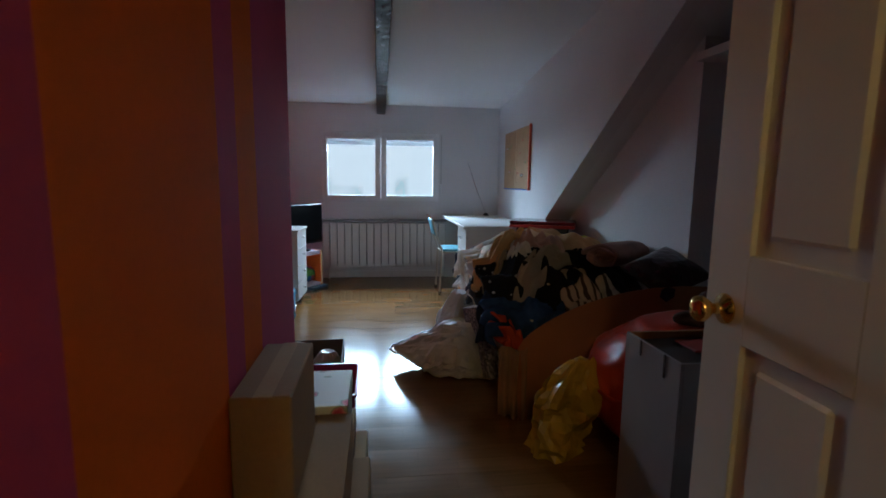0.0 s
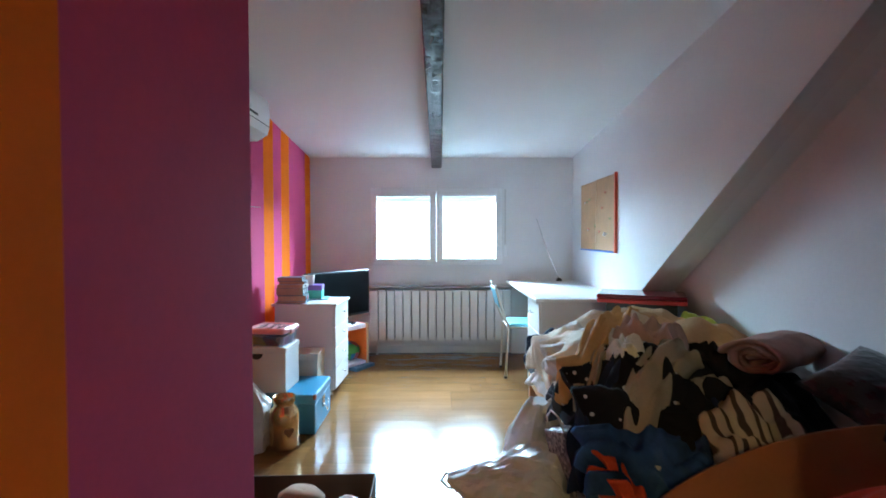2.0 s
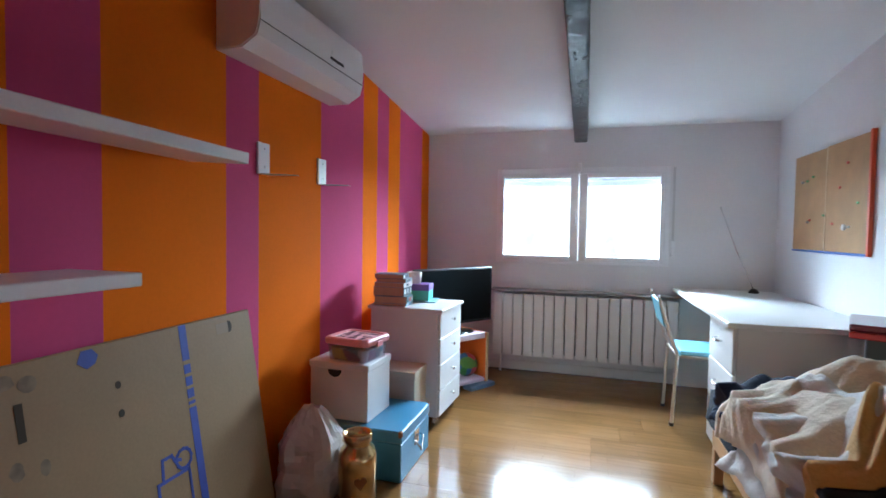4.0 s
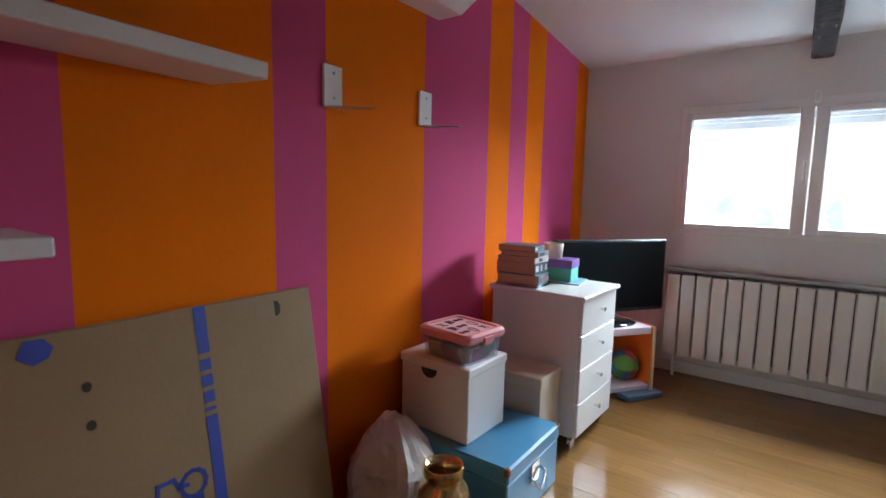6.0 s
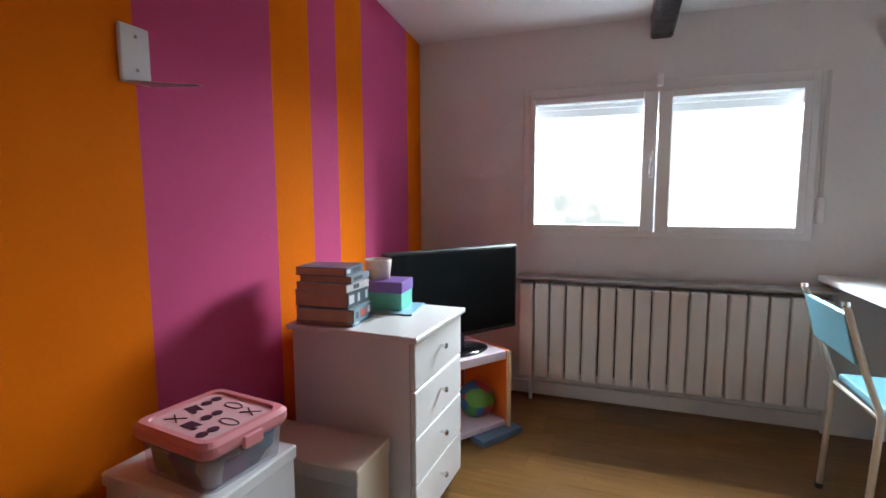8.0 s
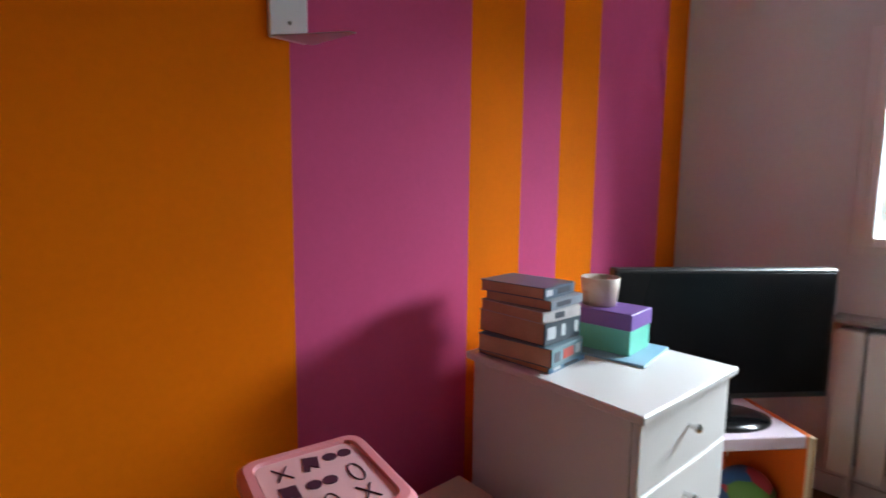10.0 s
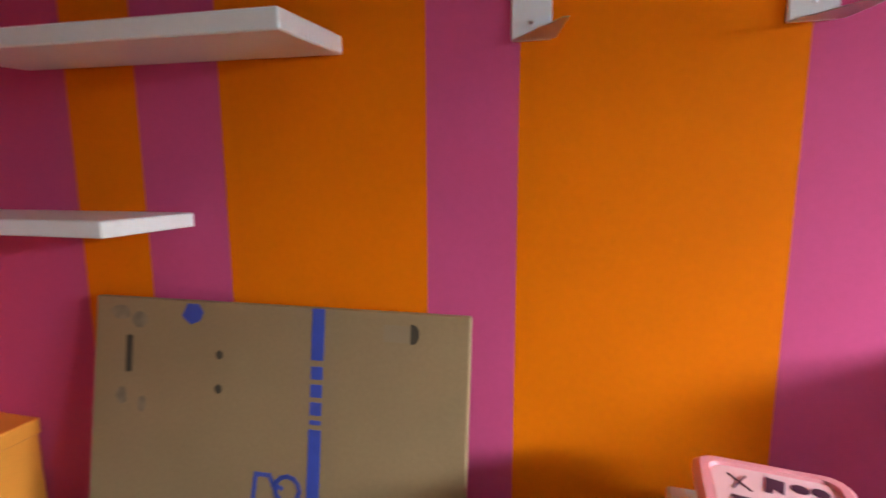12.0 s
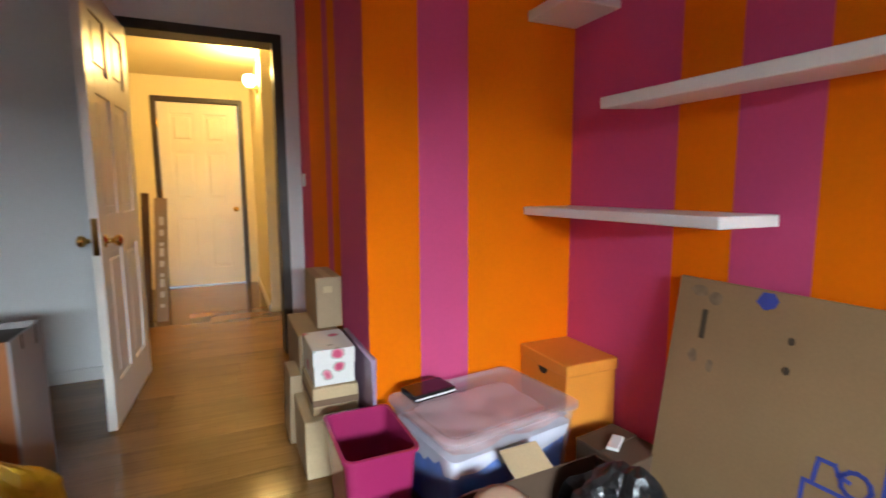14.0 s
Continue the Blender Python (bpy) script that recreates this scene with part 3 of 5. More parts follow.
# ---- desk and chair ----
desk = thing("desk", pose(0.775, 4.70, 0.0), "white desk with a drawer unit along the wall", "desk")
part("top", box(-0.335, -0.80, 0.700, 0.315, 0.685, 0.725, 0.003), WHITE_LAM, desk)
part("drawer_unit", box(-0.29, -0.78, 0.03, 0.30, -0.34, 0.699, 0.002), WHITE_LAM, desk)
for i in range(3):
    d = part("drawer", box(-0.307, -0.776, 0.04 + i * 0.220, -0.291, -0.344, 0.255 + i * 0.220, 0.003), WHITE_LAM, desk)
    bm = tube([(-0.310, -0.61, 0.165 + i * 0.22), (-0.330, -0.605, 0.163 + i * 0.22), (-0.334, -0.56, 0.160 + i * 0.22), (-0.330, -0.515, 0.163 + i * 0.22), (-0.310, -0.51, 0.165 + i * 0.22)], 0.005, 8)
    part("handle", bm, CHROME, d, "chrome bow handle", True)
part("end_panel", box(-0.29, 0.655, 0.0, 0.30, 0.675, 0.699, 0.002), WHITE_LAM, desk)
part("plinth", box(-0.27, -0.76, 0.0, 0.28, -0.36, 0.029, 0.002), WHITE_LAM, desk)

chair = thing("chair", pose(0.49, 4.69, 0.0, 0, 0, 0), "white metal chair with a light blue seat and backrest", "chair")
BLUE_SEAT = mat("light_blue_vinyl", (0.17, 0.43, 0.53), 0.4, vary=0.05)
CREAM_METAL = mat("cream_metal", (0.68, 0.64, 0.56), 0.3, vary=0.03)
part("seat", box(-0.14, -0.17, 0.415, 0.24, 0.17, 0.445, 0.012, seg=2), BLUE_SEAT, chair, "light blue padded seat")
bm = box(-0.008, -0.165, 0.0, 0.008, 0.165, 0.16, 0.006, seg=2)
part("backrest", bm, BLUE_SEAT, chair).matrix_basis = pose(-0.215, 0, 0.575, 0, -14, 0)
for y in (-0.17, 0.17):
    part("rear_post", tube([(-0.17, y, 0.0), (-0.15, y, 0.42), (-0.20, y, 0.56), (-0.252, y, 0.735), (-0.262, y, 0.755)], 0.010, 10), CREAM_METAL, chair, "", True)
    part("front_leg", tube([(0.20, y, 0.0), (0.19, y, 0.42)], 0.010, 10), CREAM_METAL, chair, "", True)
    part("cap", cyl(0.013, 0.014, pose(-0.262, y, 0.752), 12), CHROME, chair)
    for x in (-0.17, 0.20):
        part("foot", cyl(0.013, 0.018, pose(x, y, 0.0), 10), BLACK_MAT, chair)
part("rail", tube([(-0.15, -0.17, 0.412), (0.19, -0.17, 0.412), (0.19, 0.17, 0.412), (-0.15, 0.17, 0.412)], 0.008, 8, None, True), CREAM_METAL, chair, "", True)

# ---- cork board ----
CORK = mat("cork", (0.42, 0.25, 0.12), 0.85, vary=0.10, scale=10, fine=0.18, bump=0.2, bump_scale=200)
RED_TRIM = mat("red_trim", (0.65, 0.08, 0.02), 0.45)
BLUE_TRIM = mat("blue_trim", (0.03, 0.12, 0.50), 0.45)
cork = thing("cork_board", pose(XR, 4.64, 1.03), "cork pinboard with red and blue edges and pins", "pinboard")
part("board", box(-0.016, -0.44, 0.012, -0.001, -0.01, 0.590, 0.001), CORK, cork)
part("board", box(-0.016, -0.002, 0.012, -0.001, 0.42, 0.585, 0.001), CORK, cork)
part("edge", box(-0.022, -0.458, 0.0, -0.001, -0.441, 0.600, 0.002), RED_TRIM, cork, "red edge strip")
part("edge", box(-0.022, -0.440, 0.0, -0.001, 0.42, 0.011, 0.002), BLUE_TRIM, cork, "blue edge strip")
part("seam_strip", box(-0.018, -0.0095, 0.012, -0.001, -0.0025, 0.588, 0), PALE_WOOD, cork)
rng = random.Random(4)
PINS = [mat("pin_white", (0.8, 0.8, 0.78), 0.3), mat("pin_red", (0.6, 0.05, 0.04), 0.3), mat("pin_green", (0.08, 0.35, 0.12), 0.3)]
for i in range(12):
    part("pin", cyl(0.006 if i else 0.016, 0.008, pose(-0.016, rng.uniform(-0.40, 0.36), rng.uniform(0.10, 0.50), 0, -90, 0), 10), PINS[i % 3 if i else 0], cork)

# antenna on the desk
ant = thing("antenna", pose(0.93, 5.25, 0.725), "small black aerial with a tilted telescopic rod", "antenna")
part("base", lathe([(0.0001, 0.030), (0.018, 0.028), (0.030, 0.010), (0.034, 0.0), (0.0001, 0.0)], 20), BLACK_MAT, ant, "", True)
part("rod", tube([(0, 0, 0.02), (-0.10, 0.04, 0.28), (-0.20, 0.10, 0.60)], 0.003, 6), CHROME, ant, "", True)

# ---- cardboard flat box leaning on the striped wall ----
tilt = math.degrees(math.atan2(0.135, 0.81))
flat = thing("flat_cardboard_box", pose(-1.325, 2.592, 0.006, 0, 0, 0) @ pose(0, 0, 0, 0, -tilt, 1.5), "large flat cardboard furniture carton leaning on the striped wall", "carton")
L, Hh = 0.477, 0.803
bm = box(-0.022, -L, 0, 0.0, L, Hh, 0.004)
part("carton", bm, BOARD, flat)
# blue printed band with lettered gaps, camera-like drawing and handle slots
PX = 0.0008
def ink(name, poly, label=""):
    bm = bmesh.new()
    prism(poly, Matrix(((0, 0, 1, 0.0002), (1, 0, 0, 0), (0, 1, 0, 0), (0, 0, 0, 1))), PX, bm)
    return part(name, bm, BLUE_PRINT, flat, label)
def rect(y0, z0, y1, z1):
    return [(y0, z0), (y1, z0), (y1, z1), (y0, z1)]
ink("printed_band", rect(0.116, 0.685, 0.146, Hh - 0.002), "blue printed band")
ink("printed_band", rect(0.116, 0.0, 0.146, 0.53))
for k, z in enumerate((0.541, 0.562, 0.602, 0.642)):
    ink("printed_mark", rect(0.117, z, 0.145, z + (0.010 if k == 0 else 0.029)))
def outline(pts, wd):
    for (ay, az), (by, bz) in zip(pts, pts[1:]):
        d = Vector((by - ay, bz - az)).normalized() * (wd / 2)
        nrm = Vector((-d.y, d.x))
        ink("printed_line", [(ay - d.x - nrm.x, az - d.y - nrm.y), (by + d.x - nrm.x, bz + d.y - nrm.y), (by + d.x + nrm.x, bz + d.y + nrm.y), (ay - d.x + nrm.x, az - d.y + nrm.y)])
outline([(-0.037, 0.13), (-0.037, 0.35), (0.083, 0.35), (0.083, 0.13)], 0.010)
outline([(-0.017, 0.36), (-0.012, 0.415), (0.023, 0.415), (0.033, 0.395), (0.053, 0.39)], 0.010)
outline([(0.068 + 0.030 * math.cos(a * math.pi / 6), 0.388 + 0.030 * math.sin(a * math.pi / 6)) for a in range(13)], 0.010)
outline([(0.073 + 0.02 * math.cos(a * math.pi / 4), 0.22 + 0.02 * math.sin(a * math.pi / 4)) for a in range(9)], 0.008)
ink("printed_mark", [(-0.225, 0.765), (-0.20, 0.745), (-0.175, 0.755), (-0.165, 0.775), (-0.18, 0.795), (-0.21, 0.795)])
def slot(poly, label=""):
    bm = bmesh.new()
    prism(poly, Matrix(((0, 0, 1, 0.0003), (1, 0, 0, 0), (0, 1, 0, 0), (0, 0, 0, 1))), 0.0006, bm)
    return part("hand_slot", bm, mat("slot_dark", (0.05, 0.035, 0.02), 0.9), flat, label)
slot([(0.350 + 0.016 * math.sin(a * math.pi / 8) if 0 < a < 8 else 0.346, 0.757 - 0.022 * math.cos(a * math.pi / 8)) for a in range(9)], "dark hand slot")
bm = bmesh.new()
prism(rect(0.285, 0.738, 0.3495, 0.775), Matrix(((0, 0, 1, 0.0003), (1, 0, 0, 0), (0, 1, 0, 0), (0, 0, 0, 1))), 0.0005, bm)
part("slot_flap", bm, mat("slot_flap_board", (0.26, 0.175, 0.10), 0.6, vary=0.08), flat, "pushed-in pale slot flap")
SMUDGE = mat("carton_smudge", (0.21, 0.15, 0.095), 0.85, vary=0.3, scale=30)
for cy, cz, ry_, rz_ in ((-0.40, 0.765, 0.03, 0.018), (-0.345, 0.75, 0.022, 0.02), (-0.39, 0.56, 0.016, 0.022), (-0.33, 0.545, 0.012, 0.02)):
    bm = bmesh.new()
    pts = [(cy + ry_ * math.cos(a * 0.5236) * (1 + 0.35 * noise.noise(Vector((a, cy * 9, 0)))), cz + rz_ * math.sin(a * 0.5236) * (1 + 0.35 * noise.noise(Vector((a, cz * 9, 4))))) for a in range(12)]
    prism(pts, Matrix(((0, 0, 1, 0.0001), (1, 0, 0, 0), (0, 1, 0, 0), (0, 0, 0, 1))), 0.0003, bm)
    part("smudge", bm, SMUDGE, flat)
slot(rect(-0.380, 0.62, -0.362, 0.71))
for z_ in (0.679, 0.599):
    slot([(-0.119 + 0.009 * math.cos(a * math.pi / 5), z_ + 0.011 * math.sin(a * math.pi / 5)) for a in range(10)])

# ---- hall lamp and things in the hall ----
SHADE = bpy.data.materials.new("lit_glass_shade")
SHADE.use_nodes = True
SHADE.node_tree.nodes["Principled BSDF"].inputs["Emission Color"].default_value = (1.0, 0.72, 0.36, 1)
SHADE.node_tree.nodes["Principled BSDF"].inputs["Emission Strength"].default_value = 9.0
lamp = thing("wall_lamp", pose(HX0, -1.46, 1.96), "lit wall lamp with a round glass shade", "wall lamp")
part("rose", cyl(0.045, 0.02, pose(0.001, 0, 0.0, 0, 90, 0), 24), BRASS, lamp)
part("arm", tube([(0.02, 0, 0), (0.06, 0, -0.01), (0.075, 0, 0.01)], 0.006, 8), BRASS, lamp, "", True)
part("shade", lathe([(0.0001, 0.0), (0.03, 0.004), (0.05, 0.03), (0.055, 0.06), (0.045, 0.095), (0.03, 0.105)], 24, None, pose(0.075, 0, 0.01)), SHADE, lamp, "glowing warm glass shade", True)
bulb = new("wall_lamp_light", bpy.data.lights.new("wall_lamp_light", "POINT"))
bulb.data.energy, bulb.data.color, bulb.data.shadow_soft_size = 32.0, (1.0, 0.66, 0.22), 0.05
bulb.location = (HX0 + 0.085, -1.46, 2.11)
lc = thing("long_carton", pose(0.43, -1.36, 0.0, 0, -3, 8), "tall narrow brown carton standing in the hall", "carton")
part("carton", box(-0.045, -0.05, 0, 0.045, 0.05, 1.02, 0.004), CARD, lc)
for k in range(9):
    part("printed_bar", box(-0.018, 0.0502, 0.12 + k * 0.085, 0.014, 0.0512, 0.12 + k * 0.085 + 0.03 + 0.02 * (k % 3), 0), mat("carton_print", (0.7, 0.62, 0.5), 0.7), lc)
lp = thing("long_tube", pose(0.53, -1.42, 0.0, 0, -2, 0), "dark brown cardboard tube standing behind the carton", "tube")
part("tube", cyl(0.028, 1.06, None, 20), mat("dark_tube", (0.12, 0.06, 0.03), 0.6, vary=0.15), lp)
sw = thing("light_switch", pose(XJ, 0.06, 1.14), "small white light switch on the striped wall", "light switch")
part("plate", box(0.001, -0.035, -0.04, 0.009, 0.035, 0.04, 0.003), PVC, sw)
part("rocker", box(0.009, -0.02, -0.025, 0.013, 0.02, 0.025, 0.002), PVC, sw)

# ---- group beside the chest ----
tr = thing("metal_trunk", pose(-1.195, 3.605, 0.0), "blue enamelled metal trunk with a chrome handle", "trunk")
part("body", box(-0.245, -0.198, 0, 0.250, 0.198, 0.175, 0.006), BLUE_TRUNK, tr)
part("lid", box(-0.249, -0.202, 0.176, 0.254, 0.202, 0.232, 0.007), BLUE_TRUNK, tr, "blue lid with worn rust edge")
bm = tube([(0.252, -0.045, 0.135), (0.272, -0.045, 0.125), (0.278, 0.0, 0.075), (0.272, 0.045, 0.125), (0.252, 0.045, 0.135)], 0.005, 8)
part("handle", bm, CHROME, tr, "chrome drop handle", True)
part("latch_plate", box(0.249, -0.03, 0.10, 0.256, 0.03, 0.17, 0.002), CHROME, tr)
RUST = mat("rust", (0.22, 0.08, 0.03), 0.8, vary=0.3, scale=30)
part("worn_corner", box(0.237, -0.204, 0.205, 0.256, -0.185, 0.234, 0.004), RUST, tr)
part("worn_corner", box(0.241, 0.188, 0.21, 0.256, 0.204, 0.234, 0.004), RUST, tr)

wb = thing("storage_box", pose(-1.275, 3.575, 0.232, 0, 0, -2), "white cardboard storage box with a half-moon grip hole", "storage box")
part("body", box(-0.152, -0.120, 0, 0.152, 0.120, 0.252, 0.003), WHITE_CARD, wb)
part("lid", box(-0.157, -0.125, 0.236, 0.157, 0.125, 0.268, 0.004), WHITE_CARD, wb)
bm = bmesh.new()
prism([(0.036 * math.cos(math.pi + a * math.pi / 10), 0.034 * math.sin(math.pi + a * math.pi / 10)) for a in range(11)], pose(-0.02, -0.1203, 0.232, 90, 0, 0), 0.0012, bm)
part("grip_hole", bm, BLACK_MAT, wb, "dark half-moon grip hole")

CLEAR = glass("clear_plastic", (0.92, 0.92, 0.96), 0.15, 1.45, 0.82)
def stuff_mat(name, cols, scale):
    m = mat(name, cols[0], 0.5)
    nt = m.node_tree
    v = nt.nodes.new("ShaderNodeTexVoronoi")
    v.inputs["Scale"].default_value = scale
    tc = [q for q in nt.nodes if q.type == "TEX_COORD"][0]
    nt.links.new(tc.outputs["Object"], v.inputs["Vector"])
    sx = nt.nodes.new("ShaderNodeSeparateColor")
    nt.links.new(v.outputs["Color"], sx.inputs[0])
    cr = nt.nodes.new("ShaderNodeValToRGB")
    cr.color_ramp.interpolation = "CONSTANT"
    for i, c in enumerate(cols):
        el = cr.color_ramp.elements[i] if i < 2 else cr.color_ramp.elements.new(i / len(cols))
        el.position = i / len(cols)
        el.color = (*c, 1)
    nt.links.new(sx.outputs[0], cr.inputs[0])
    nt.links.new(cr.outputs["Color"], nt.nodes["Principled BSDF"].inputs["Base Color"])
    return m
def rounded(hx, hy, r, seg=5):
    pts = []
    for cx, cy, a0 in ((hx - r, hy - r, 0), (-hx + r, hy - r, 90), (-hx + r, -hy + r, 180), (hx - r, -hy + r, 270)):
        for k in range(seg + 1):
            a = radians(a0 + 90 * k / seg)
            pts.append((cx + r * math.cos(a), cy + r * math.sin(a)))
    return pts
def shell(rings):
    """Closed-bottom tub from stacked rounded rectangles: (half x, half y, radius, z)."""
    bm = bmesh.new()
    vs = [[bm.verts.new((x, y, z)) for x, y in rounded(hx, hy, r)] for hx, hy, r, z in rings]
    for a, b in zip(vs, vs[1:]):
        k = len(a)
        for i in range(k):
            bm.faces.new((a[i], a[(i + 1) % k], b[(i + 1) % k], b[i]))
    bm.faces.new(vs[0][::-1])
    bm.faces.new(vs[-1])
    return bm
kit = thing("sewing_box", pose(-1.240, 3.573, 0.501, 0, 0, -8) @ Matrix.Diagonal((1.1, 1.1, 1.10, 1)), "clear plastic sewing box with a pink printed lid", "plastic box")
part("tub", shell([(0.096, 0.086, 0.02, 0.0), (0.102, 0.092, 0.022, 0.07)]), CLEAR, kit, "clear plastic tub")
part("contents", shell([(0.088, 0.078, 0.02, 0.004), (0.092, 0.082, 0.02, 0.052)]), stuff_mat("haberdashery", [(0.03, 0.03, 0.08), (0.12, 0.03, 0.10), (0.30, 0.25, 0.05), (0.02, 0.10, 0.18), (0.35, 0.33, 0.36)], 22), kit, "coloured sewing bits")
part("lid", shell([(0.108, 0.098, 0.024, 0.070), (0.112, 0.102, 0.026, 0.078), (0.112, 0.102, 0.026, 0.092), (0.104, 0.094, 0.024, 0.100), (0.092, 0.082, 0.02, 0.100), (0.090, 0.080, 0.02, 0.094)]), PINK_PLASTIC, kit, "pink lid printed with dark sewing motifs")
part("lid_panel", shell([(0.089, 0.079, 0.02, 0.0935), (0.089, 0.079, 0.02, 0.0955)]), mat("pale_pink", (0.82, 0.50, 0.52), 0.4), kit)
rng = random.Random(3)
for i, (px, py) in enumerate(((-0.06, 0.045), (0.0, 0.05), (0.055, 0.045), (-0.055, 0.0), (0.0, 0.0), (0.055, -0.005), (-0.05, -0.045), (0.005, -0.048), (0.055, -0.05))):
    k = i % 4
    if k == 0:
        bm = cyl(0.011, 0.001, pose(px, py + 0.010, 0.0957), 14)
        cyl(0.011, 0.001, pose(px, py - 0.014, 0.0957), 14, None, bm)
    elif k == 1:
        bm = tube([(px + 0.024 * math.cos(a * math.pi / 8), py + 0.010 * math.sin(a * math.pi / 8), 0.0957) for a in range(16)], 0.0014, 5, None, True)
    elif k == 2:
        bm = tube([(px - 0.018, py - 0.012, 0.0957), (px + 0.018, py + 0.012, 0.0957)], 0.0016, 5)
        tube([(px - 0.018, py + 0.010, 0.0957), (px + 0.018, py - 0.010, 0.0957)], 0.0016, 5, bm)
    else:
        bm = bmesh.new()
        prism([(-0.020, -0.012), (0.020, -0.012), (0.020, -0.004), (0.006, -0.002), (0.016, 0.010), (-0.018, 0.012)], pose(px, py, 0.0957, 0, 0, rng.uniform(-20, 20)), 0.001, bm)
    part("print", bm, INK, kit)
for s_ in (-1, 1):
    part("clip", box(s_ * 0.112 - 0.004, -0.022, 0.062, s_ * 0.112 + 0.006 * s_, 0.022, 0.086, 0.002), PINK_PLASTIC, kit)

cb = thing("cream_box", pose(-1.215, 3.925, 0.0), "cream cardboard box wedged beside the chest", "box")
CREAM = mat("cream_card", (0.60, 0.50, 0.38), 0.7, vary=0.06, fine=0.03)
part("body", box(-0.18, -0.095, 0, 0.18, 0.095, 0.35, 0.003), CREAM, cb)
part("lid", box(-0.184, -0.098, 0.325, 0.184, 0.098, 0.372, 0.004), CREAM, cb)

jar = thing("glass_jar", pose(-1.07, 3.235, 0.0), "wide-necked gold-mirrored glass jar with a heart tag", "jar")
GOLD_GLASS = mat("worn_gold_glass", (0.62, 0.42, 0.20), 0.17, 0.8, vary=0.45, scale=16, bump=0.25, bump_scale=28)
JAR = glass("jar_glass", (0.95, 0.88, 0.74), 0.05, 1.45, 0.86, False)
part("glass", lathe([(0.0001, 0.004), (0.070, 0.004), (0.078, 0.015), (0.080, 0.19), (0.074, 0.215), (0.056, 0.235), (0.053, 0.248), (0.060, 0.256), (0.060, 0.285), (0.056, 0.286), (0.050, 0.25)], 32), GOLD_GLASS, jar, "worn gold-mirrored glass body", True)
part("neck_band", lathe([(0.0605, 0.252), (0.0625, 0.256), (0.0625, 0.284), (0.0605, 0.288)], 32), JAR, jar, "thick glass neck ring", True)
bm = bmesh.new()
prism([(0, -0.030), (0.026, 0.004), (0.022, 0.020), (0.010, 0.022), (0, 0.012), (-0.010, 0.022), (-0.022, 0.020), (-0.026, 0.004)], pose(0.045, -0.066, 0.11, 90, 0, 34), 0.006, bm)
part("heart_tag", bm, mat("heart_brown", (0.22, 0.08, 0.02), 0.6), jar, "brown wooden heart tag")

def crumpled_bag(name, m, hx, hy, h, material, label, seed, top=0.35, cat="bag", lean=(0.0, 0.0), rough=1.0):
    """Soft upright bag: stacked rings, wrinkled, closing towards the top."""
    e = thing(name, m, label, cat)
    bm = bmesh.new()
    N, K = 30, 15
    rings = []
    for k in range(K + 1):
        f = k / K
        sc = (1.0 - 0.08 * (1 - f)) if f < 0.55 else 1.0 - (1 - top) * ((f - 0.55) / 0.45) ** 1.6
        ring = []
        for i in range(N):
            a = 2 * math.pi * i / N
            c, s2 = math.cos(a), math.sin(a)
            d = 1.0 / (abs(c) ** 3 + abs(s2) ** 3) ** (1 / 3)
            w_ = 1 + rough * (0.24 * noise.noise(Vector((c * 1.8, s2 * 1.8, f * 3 + seed))) + 0.14 * abs(noise.noise(Vector((c * 4, s2 * 4, f * 5 + seed)))) + 0.07 * noise.noise(Vector((c * 9, s2 * 9, f * 10 + seed))))
            zz = h * f + h * 0.07 * noise.noise(Vector((c * 2, s2 * 2, seed + f * 2))) * f
            ring.append(bm.verts.new((hx * d * c * sc * w_ + lean[0] * zz, hy * d * s2 * sc * w_ + lean[1] * zz, max(0.0, zz))))
        rings.append(ring)
    for a, b in zip(rings, rings[1:]):
        for i in range(N):
            bm.faces.new((a[i], a[(i + 1) % N], b[(i + 1) % N], b[i]))
    bm.faces.new(rings[0][::-1])
    bm.faces.new(rings[-1])
    bmesh.ops.triangulate(bm, faces=bm.faces)
    part("bag_body", bm, material, e)
    return e
WHITE_BAG = mat("white_plastic_film", (0.74, 0.72, 0.71), 0.35, vary=0.06, scale=8, bump=0.5, bump_scale=22)
BAG_GREY = mat("greyish_bag", (0.64, 0.60, 0.58), 0.20, vary=0.06, scale=8, bump=0.3, bump_scale=18)
crumpled_bag("plastic_bag", pose(-1.285, 3.24, 0.0, 0, 0, 15), 0.135, 0.115, 0.35, BAG_GREY, "crumpled off-white plastic bag by the wall", 2.0, 0.30, "bag", (-0.05, 0.12), 1.15)

# ---- books and boxes on the chest ----
PAGES = mat("page_edges", (0.56, 0.36, 0.23), 0.8, vary=0.08, scale=20, fine=0.1)
TITLE_PALE, TITLE_RED, TITLE_DARK = mat("title_pale", (0.62, 0.64, 0.66), 0.5), mat("title_red", (0.50, 0.07, 0.05), 0.5), mat("title_dark", (0.05, 0.06, 0.08), 0.5)
SPINES = [[(-0.40, -0.20, TITLE_PALE), (-0.10, 0.30, TITLE_DARK)], [(-0.42, -0.25, TITLE_DARK), (-0.15, 0.18, TITLE_RED), (0.26, 0.42, TITLE_PALE)], [(-0.44, -0.22, TITLE_PALE), (-0.05, 0.05, TITLE_PALE), (0.32, 0.42, TITLE_PALE)],
          [(-0.20, 0.05, TITLE_DARK)], [(-0.35, 0.10, TITLE_DARK)], [(-0.45, -0.25, TITLE_PALE), (-0.10, 0.35, TITLE_DARK)]]


